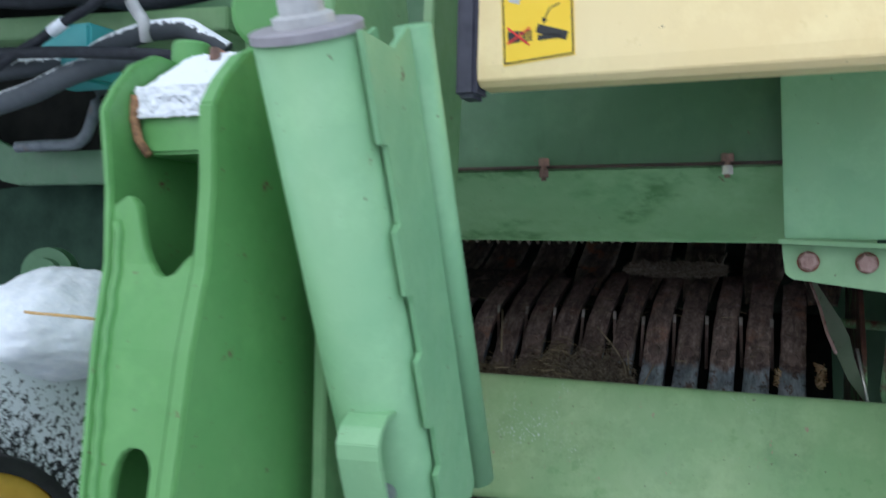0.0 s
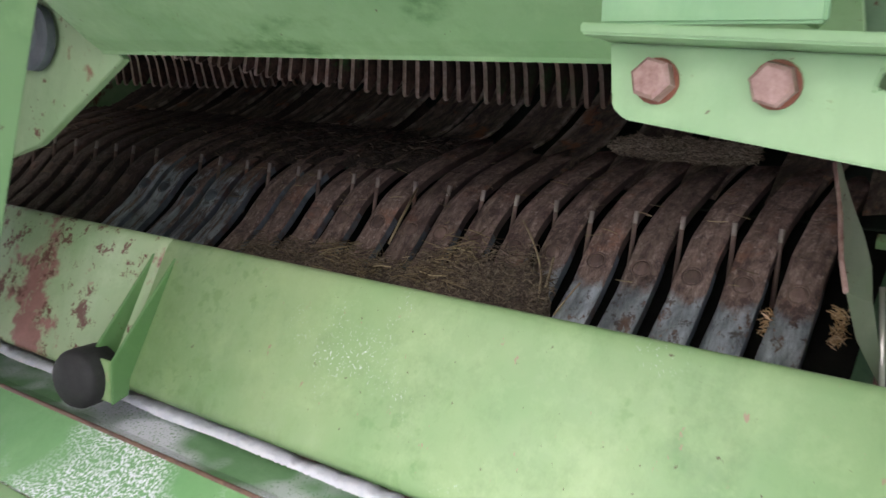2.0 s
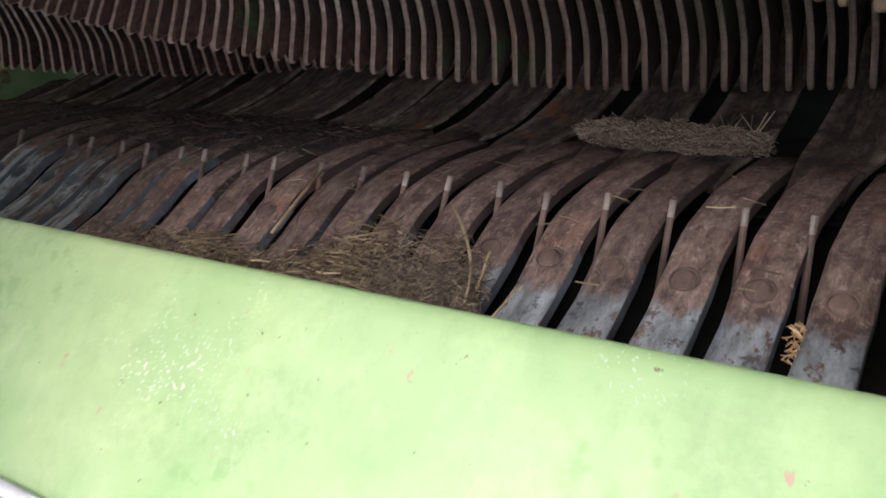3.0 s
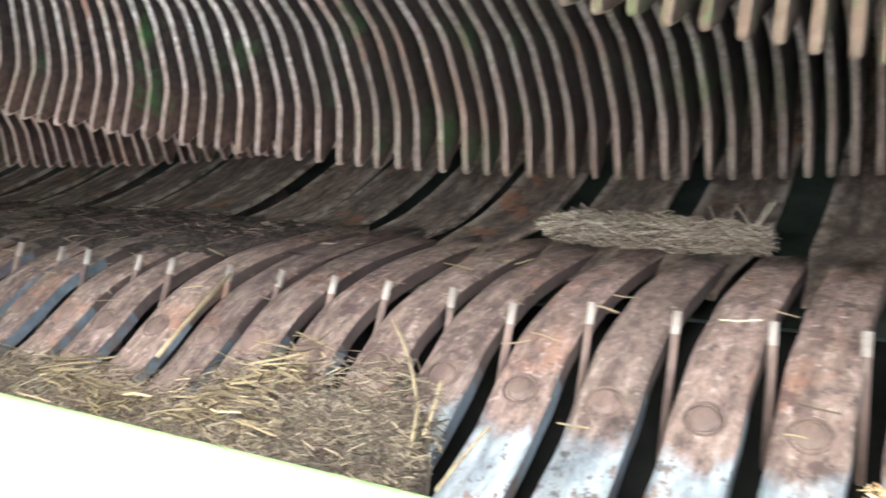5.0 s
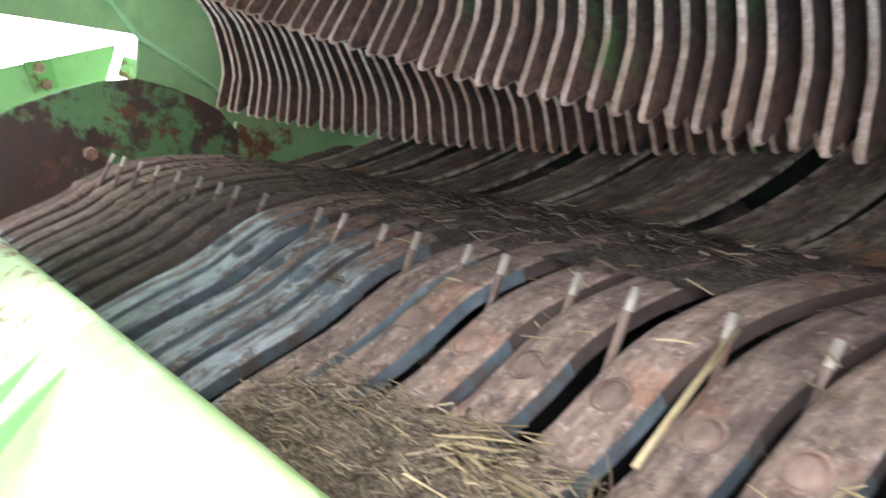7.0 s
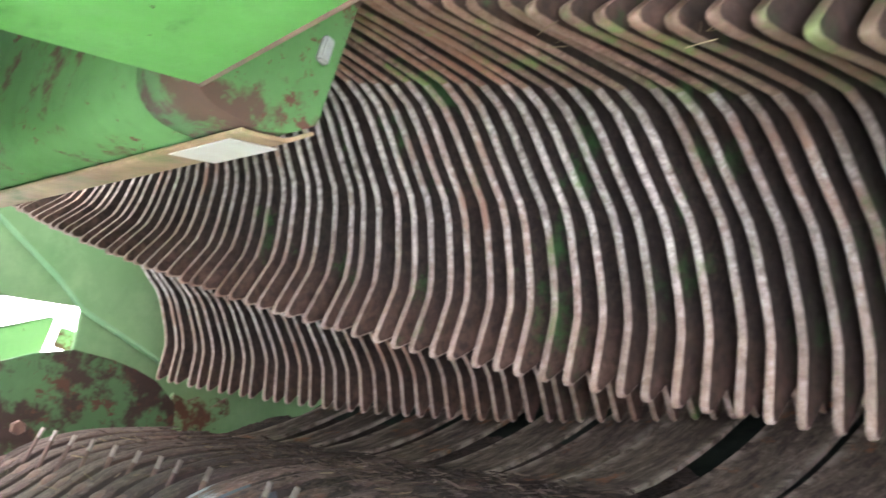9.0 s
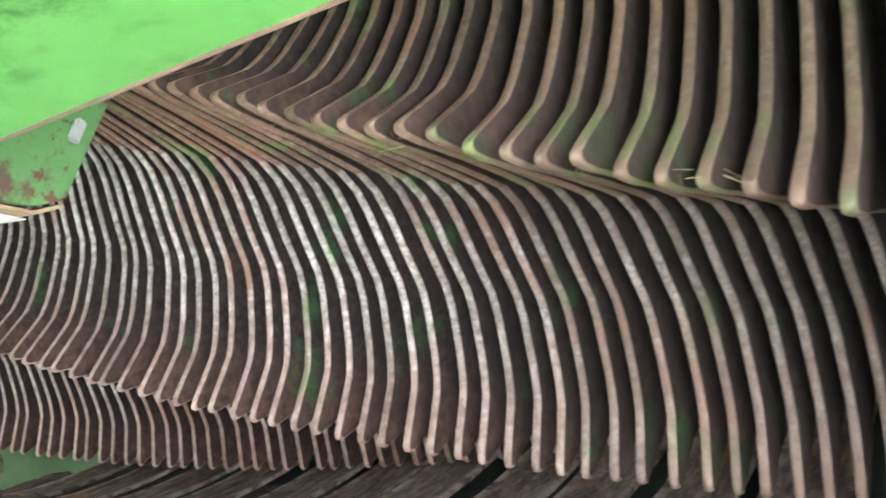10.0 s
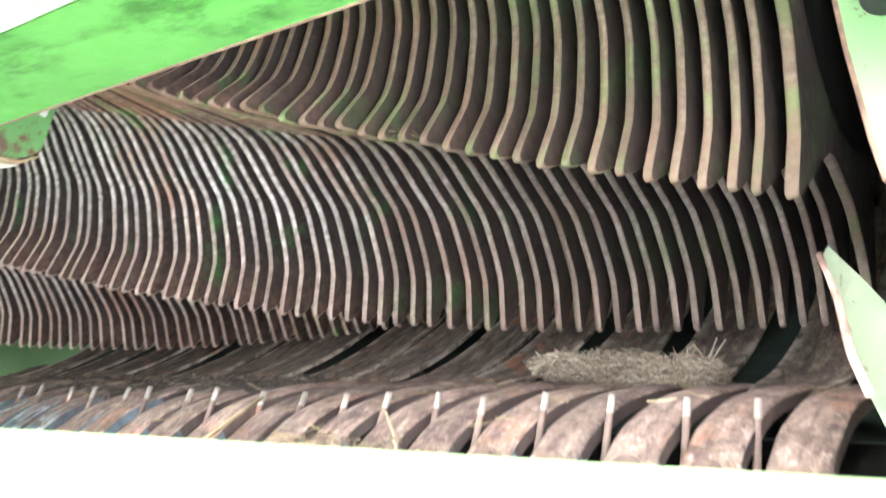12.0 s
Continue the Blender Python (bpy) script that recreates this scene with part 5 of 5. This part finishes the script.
# ---- frame, hoses and valve at the hitch side ----
rear = thing("hitch_frame", "dark green frame plates behind the lug", "frame")
# dark plate: the blocked light behind the lug is in its colour
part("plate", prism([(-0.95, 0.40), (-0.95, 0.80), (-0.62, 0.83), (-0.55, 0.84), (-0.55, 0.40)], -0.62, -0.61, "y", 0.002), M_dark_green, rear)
bm = prism([(-0.70, 1.006), (-0.61, 1.000), (-0.61, 1.030), (-0.70, 1.034)], -0.95, -0.36, "x", 0.002)
for v in bm.verts:
    v.co.z -= (v.co.x + 0.72) * 0.05
part("top_rail", bm, M_green, rear)
# unseen plate overhead, added to block the sky above the hoses
part("cover_plate", box((-1.3, -1.08, 1.09), (-0.45, -0.60, 1.096)), M_green, rear)
# dark green here carries the shade under the frame
part("arm_curve", prism([(-0.92, 0.94), (-0.822, 0.896), (-0.785, 0.878), (-0.751, 0.865), (-0.706, 0.857), (-0.36, 0.857), (-0.36, 0.812), (-0.735, 0.812), (-0.77, 0.818), (-0.821, 0.85), (-0.92, 0.88)], -0.668, -0.656, "y", 0.002), M_green_dark, rear, "curved green arm with shade painted in")
part("upright", box((-0.335, -0.70, 0.80), (-0.322, -0.64, 1.3), 0.002), M_green, rear)
part("bush", lathe([(0, 0.033), (0.02, 0.033), (0.02, 0.02), (0.03, 0.019)], (-0.606, -0.72, 0.695), (0.4, -1, 0), 24), M_green_dark, rear)
# black sheet standing in for the deep shade behind the frame
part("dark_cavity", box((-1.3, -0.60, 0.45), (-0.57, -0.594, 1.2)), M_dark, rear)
smooth(part("bent_rod", rod(spline([(-0.70, -0.70, 0.860), (-0.64, -0.70, 0.861), (-0.600, -0.70, 0.861), (-0.580, -0.70, 0.870), (-0.568, -0.70, 0.892), (-0.547, -0.70, 0.956)], 6), 0.0075, 12), M_bearing, rear, "bent grey steel rod"))


def hose(mat, r, path, label):
    return smooth(tagged(part("hose", rod(spline(path, 8), r, 16), mat), label, "hose", "hydraulic hoses"))


hose(M_hose, 0.0066, [(-0.75, -0.80, 0.966), (-0.649, -0.80, 0.961), (-0.595, -0.80, 0.959), (-0.484, -0.80, 0.952), (-0.38, -0.80, 0.942), (-0.33, -0.78, 0.938)], "straight black hydraulic hose")
hose(M_braid, 0.0125, [(-0.72, -0.78, 0.880), (-0.675, -0.78, 0.893), (-0.619, -0.78, 0.906), (-0.565, -0.78, 0.917), (-0.522, -0.78, 0.930), (-0.48, -0.77, 0.943), (-0.44, -0.75, 0.955)], "snow-dusted braided hydraulic hose")
hose(M_hose_snow, 0.0115, [(-0.52, -0.75, 0.945), (-0.488, -0.76, 0.961), (-0.455, -0.76, 0.971), (-0.423, -0.76, 0.977), (-0.396, -0.76, 0.978), (-0.365, -0.76, 0.976), (-0.342, -0.76, 0.964), (-0.32, -0.75, 0.95)], "curved hose with snow lying on it")
hose(M_hose, 0.0058, [(-0.60, -0.80, 0.943), (-0.56, -0.80, 0.960), (-0.53, -0.80, 0.971), (-0.505, -0.80, 0.983), (-0.468, -0.80, 0.996), (-0.437, -0.80, 1.009), (-0.38, -0.80, 1.03)], "thin black hose rising to the frame")
hose(M_hose_snow, 0.0115, [(-0.74, -0.765, 0.942), (-0.684, -0.765, 0.945), (-0.637, -0.765, 0.947), (-0.577, -0.765, 0.949), (-0.55, -0.755, 0.951)], "thick frosted hydraulic hose")
hose(M_hose, 0.011, [(-0.80, -0.72, 1.06), (-0.741, -0.72, 1.056), (-0.633, -0.72, 1.043), (-0.55, -0.72, 1.040), (-0.472, -0.72, 1.026), (-0.40, -0.72, 1.026), (-0.30, -0.72, 1.035)], "black rubber hose along the frame")
smooth(tagged(part("hose_label", rod([(-0.517, -0.80, 0.977), (-0.497, -0.80, 0.986)], 0.0068, 16), M_snow), "white label sleeve round the thin hose", "label"))
tagged(part("cable_tie", rod(spline([(-0.428, -0.775, 1.008), (-0.420, -0.774, 0.996), (-0.412, -0.773, 0.984), (-0.415, -0.765, 0.966)], 6), 0.007, 10), M_grey), "grey clamp holding the snowy hose", "clamp")
tagged(part("valve_block", box((-0.585, -0.755, 0.930), (-0.508, -0.70, 0.998), 0.004), M_teal), "teal painted hydraulic valve block", "valve")

# the hitch side stands slightly skewed to the pickup
HITCH = Matrix(((1.0119, 0.0194, 0.005, -0.0106), (-0.0195, 1.0118, 0.0177, 0.018), (-0.0047, -0.0178, 1.0119, -0.0154), (0, 0, 0, 1)))
for ob in (pivot, lug, hood, wheel, rear, *hitch_loose):
    ob.matrix_world = HITCH @ ob.matrix_world
for ob in (lug, hitch_loose[0]):
    ob.matrix_world = Matrix(((0.93, 0, 0, 0.0169), (0, 0.93, 0, -0.1047), (0, 0, 0.93, 0.0531), (0, 0, 0, 1))) @ ob.matrix_world
arm.matrix_world = Matrix(((0.9783, -0.0577, -0.0179, -0.0515), (0.0582, 0.9779, 0.033, -0.0422), (0.016, -0.034, 0.9795, -0.0108), (0, 0, 0, 1))) @ arm.matrix_world

for ob, shift in ((panel, (-0.005, -0.008, -0.005)), (corner, (-0.013, -0.0165, 0)), (bracket, (-0.013, 0.004, 0.001)), (gear, (-0.013, 0, 0)), (guard, (0, 0.010, 0.0005)), (beam, (0, 0.024, -0.003)), (snow_ridge, (0, 0.020, 0.011))):
    ob.location = shift
bar.location, bar.scale = (0.0235, -0.081, 0.1215), (0.78, 0.78, 0.78)

# ---- straw, chaff and clumps ----
rng = random.Random(21)


def on_bands(x0, x1, y0, y1, up):
    def where(r):
        x, y = r.uniform(x0, x1), r.triangular(y0, y1)
        return (x, y, band_z(y) + r.uniform(0.002, up))
    return where


RIM = [(-0.50, -0.13), (-0.45, -0.10), (-0.32, -0.09), (-0.215, -0.097), (-0.18, -0.07), (-0.11, -0.066), (-0.056, -0.054), (-0.01, -0.072), (0.02, -0.13)]


def rim_y(x):
    """Upper edge of the chaff mat over x."""
    for (x0, y0), (x1, y1) in zip(RIM, RIM[1:]):
        if x0 <= x <= x1:
            return y0 + (y1 - y0) * (x - x0) / (x1 - x0)
    return -0.2


def heap(name, x0, x1, low, high, height, mat, label, category, seed, lumps=1.0, base=band_z):
    """A lumpy mat that follows the bands and thins out to its rim; low and high give y over x."""
    verts, faces, nx, ny = [], [], 170, 50
    for j in range(ny + 1):
        for i in range(nx + 1):
            u, v = i / nx, j / ny
            x = x0 + (x1 - x0) * u
            ragged = 0.012 * noise.noise((x * 22, seed, 0)) + 0.007 * noise.noise((x * 70, seed, 3))
            y = low(x) + (high(x) + ragged - low(x)) * v
            e = 1 - max(abs(2 * u - 1) ** 4, abs(2 * v - 1) ** 3) + 0.25 * noise.noise((x * 14, y * 14, seed))
            h = height * max(-0.6, min(1, e * 1.6)) + 0.010 * lumps * noise.noise((x * 45, y * 45, seed)) + 0.005 * lumps * noise.noise((x * 120, y * 120, seed)) + 0.002 * noise.noise((x * 330, y * 330, seed))
            verts.append((x, y, base(y) - 0.004 + h))
    for j in range(ny):
        for i in range(nx):
            a = j * (nx + 1) + i
            faces.append((a, a + 1, a + nx + 2, a + nx + 1))
    return stuff(name, verts, faces, mat, label, category)


def on_heap(up, inner=0.0, right=0.004):
    def where(r):
        x = r.uniform(-0.49, right)
        hi = rim_y(x) - inner
        y = r.uniform(min(-0.2, hi - 0.01), hi + 0.006)
        return (x, y, band_z(y) + r.uniform(0.0, up))
    return where


def in_bundles(r):
    cx, cy = r.choice(((-0.162, -0.104), (-0.144, -0.080), (-0.142, -0.106), (-0.129, -0.064), (-0.31, -0.102), (-0.25, -0.11)))
    x, y = cx + r.gauss(0, 0.014), cy + r.gauss(0, 0.008)
    return (x, y, band_z(y) + r.uniform(0.010, 0.020))


heap("chaff_heap", -0.50, 0.02, lambda x: -0.20, rim_y, 0.014, M_chaff, "mat of damp chaff lying on the pickup bands", "chaff", 1)
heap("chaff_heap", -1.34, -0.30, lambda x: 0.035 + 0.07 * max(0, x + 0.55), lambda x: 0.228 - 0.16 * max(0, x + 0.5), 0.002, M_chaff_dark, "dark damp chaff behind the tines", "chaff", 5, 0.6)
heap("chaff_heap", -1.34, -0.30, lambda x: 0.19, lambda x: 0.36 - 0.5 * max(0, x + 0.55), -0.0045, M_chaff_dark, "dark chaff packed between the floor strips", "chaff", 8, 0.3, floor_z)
stuff("straw", *strands(rng, 9000, on_heap(0.018), (0.003, 0.016), (0.0003, 0.0006), 0.6), M_straw_old, "old broken straw lying on the pickup bands", "straw")
stuff("straw", *strands(rng, 240, on_heap(0.019, 0.0, -0.10), (0.008, 0.026), (0.0003, 0.0007), 0.4, 0.5), M_straw, "dry yellow straw lying on the pickup bands", "straw")
stuff("straw", *strands(rng, 1900, on_heap(0.018), (0.003, 0.011), (0.0002, 0.0005), 0.6, 0.5), M_straw_old, "brown stalk pieces in the chaff", "straw")
stuff("straw", *strands(rng, 210, in_bundles, (0.012, 0.05), (0.0003, 0.0009), 0.3, 0.3, 0.7), M_straw, "small bundles of yellow straw on the chaff", "straw")
stuff("straw", *strands(rng, 420, on_bands(-1.32, -0.22, 0.03, 0.23, 0.006), (0.005, 0.02), (0.0004, 0.0011), 0.25, 0.3), M_bark, "broken dark stalk pieces behind the tines", "straw")
stuff("straw", *strands(rng, 120, on_bands(-1.25, -0.33, 0.05, 0.20, 0.010), (0.004, 0.014), (0.0002, 0.0005)), M_straw_old, "old straw bits behind the tines", "straw")
stuff("straw", *strands(rng, 150, on_bands(-1.3, 0.28, -0.1, 0.16, 0.005), (0.006, 0.025), (0.0003, 0.0007)), M_straw, "scattered straw bits on the bands", "straw")


def clump(r):
    a, q = r.uniform(0, math.tau), math.sqrt(r.random())
    x = 0.028 + 0.09 * (r.random() * 2 - 1)
    swell = 1 - 0.6 * abs((x - 0.028) / 0.105) ** 3
    return (x, 0.200 + 0.12 * (x - 0.028) + 0.036 * swell * q * math.cos(a), 0.694 + 0.016 * swell * q * math.sin(a) * (1 + 0.5 * noise.noise((x * 60, a, 3.0))) + 0.005 * noise.noise((x * 45, 2.0, 7.0)))


M_grey_straw = islands("grey_straw", [(0, (0.07, 0.05, 0.035)), (0.5, (0.24, 0.19, 0.14)), (1, (0.50, 0.43, 0.33))])
stuff("straw_clump", *strands(rng, 6500, clump, (0.005, 0.022), (0.0003, 0.0006), 0.5, 0.4, 0.75), M_grey_straw, "matted roll of grey straw lying on the floor strips", "straw clump")
stuff("straw_wisps", *strands(rng, 9, lambda r: (r.uniform(0.07, 0.11), 0.215 + r.uniform(-0.02, 0.02), 0.703 + r.uniform(0, 0.01)), (0.03, 0.06), (0.0005, 0.0009), 1.5, 0.2, 0.4), M_grey_straw, "upright wisps sticking out of the straw roll", "straw")
tagged(smooth(part("straw_stalk", rod([(-0.231, -0.088, 0.5545), (-0.246, -0.042, 0.588), (-0.261, 0.004, 0.619)], 0.0018, 6), plain("pale_stalk", (0.20, 0.15, 0.085), (0.42, 0.33, 0.20), 0.7, 90))), "single thick pale straw stalk on the bands", "straw")
M_stem = plain("dry_stem", (0.16, 0.12, 0.075), (0.40, 0.32, 0.20), 0.7, 90)
for path, r in (
    ([(-0.075, -0.033, 0.600), (-0.052, -0.047, 0.580), (-0.031, -0.066, 0.560), (-0.018, -0.083, 0.546), (-0.010, -0.100, 0.526)], 0.0013),
    ([(-0.0162, -0.061, 0.566), (-0.013, -0.072, 0.552), (-0.0098, -0.086, 0.536)], 0.0016),
    ([(0.031, -0.086, 0.548), (0.024, -0.10, 0.532), (0.0175, -0.115, 0.514)], 0.0011),
    ([(-0.125, -0.055, 0.568), (-0.134, -0.064, 0.560), (-0.131, -0.082, 0.546)], 0.0013),
):
    tagged(smooth(part("straw_stalk", rod(spline(path, 4), r, 6), M_stem)), "dry bent plant stem sticking out of the chaff", "straw", "stems in the chaff")
stuff("straw", *strands(rng, 110, lambda r: (r.uniform(0.276, 0.288), r.uniform(-0.062, -0.028), 0.545 + r.uniform(-0.02, 0.014)), (0.004, 0.016), (0.0003, 0.0008), 1.2, 0.5, 1.2), M_straw_bright, "pale straw tuft beside the last band", "straw")
stuff("straw", *strands(rng, 2600, lambda r: (r.uniform(-1.7, 0.6), r.uniform(-1.0, 0.2), 0.012), (0.02, 0.11), (0.0007, 0.002), 0.15), M_straw, "straw lying on the ground", "straw")
stuff("straw", *strands(rng, 60, lambda r: (r.uniform(0.216, 0.224), r.uniform(-0.074, -0.05), 0.538 + r.uniform(-0.014, 0.012)), (0.004, 0.012), (0.0003, 0.0008), 1.2, 0.5, 1.2), M_straw_bright, "pale straw wad stuck between two bands", "straw")
stuff("straw", *strands(rng, 900, lambda r: (r.uniform(-1.0, 0.3), r.uniform(-0.25, -0.20), r.uniform(0.29, 0.38)), (0.008, 0.03), (0.0004, 0.0009), 1.0, 0.4), M_straw_old, "chaff hanging between the lower tines", "straw")
# bits caught on the rotor teeth
verts, faces = [], []
for x, y, z in ((-0.304, -0.147, 0.868), (-0.225, -0.128, 0.857), (-0.124, -0.094, 0.836), (-0.066, -0.09, 0.823), (-0.045, -0.085, 0.820)):
    v, f = strands(rng, 4, lambda r: (x + r.uniform(-0.006, 0.006), y + r.uniform(-0.006, 0.004), z + r.uniform(-0.004, 0.006)), (0.006, 0.02), (0.0002, 0.0004), 0.8)
    faces += [tuple(i + len(verts) for i in q) for q in f]
    verts += v
stuff("straw", verts, faces, M_straw, "thin straw bits caught on the rotor teeth", "straw")
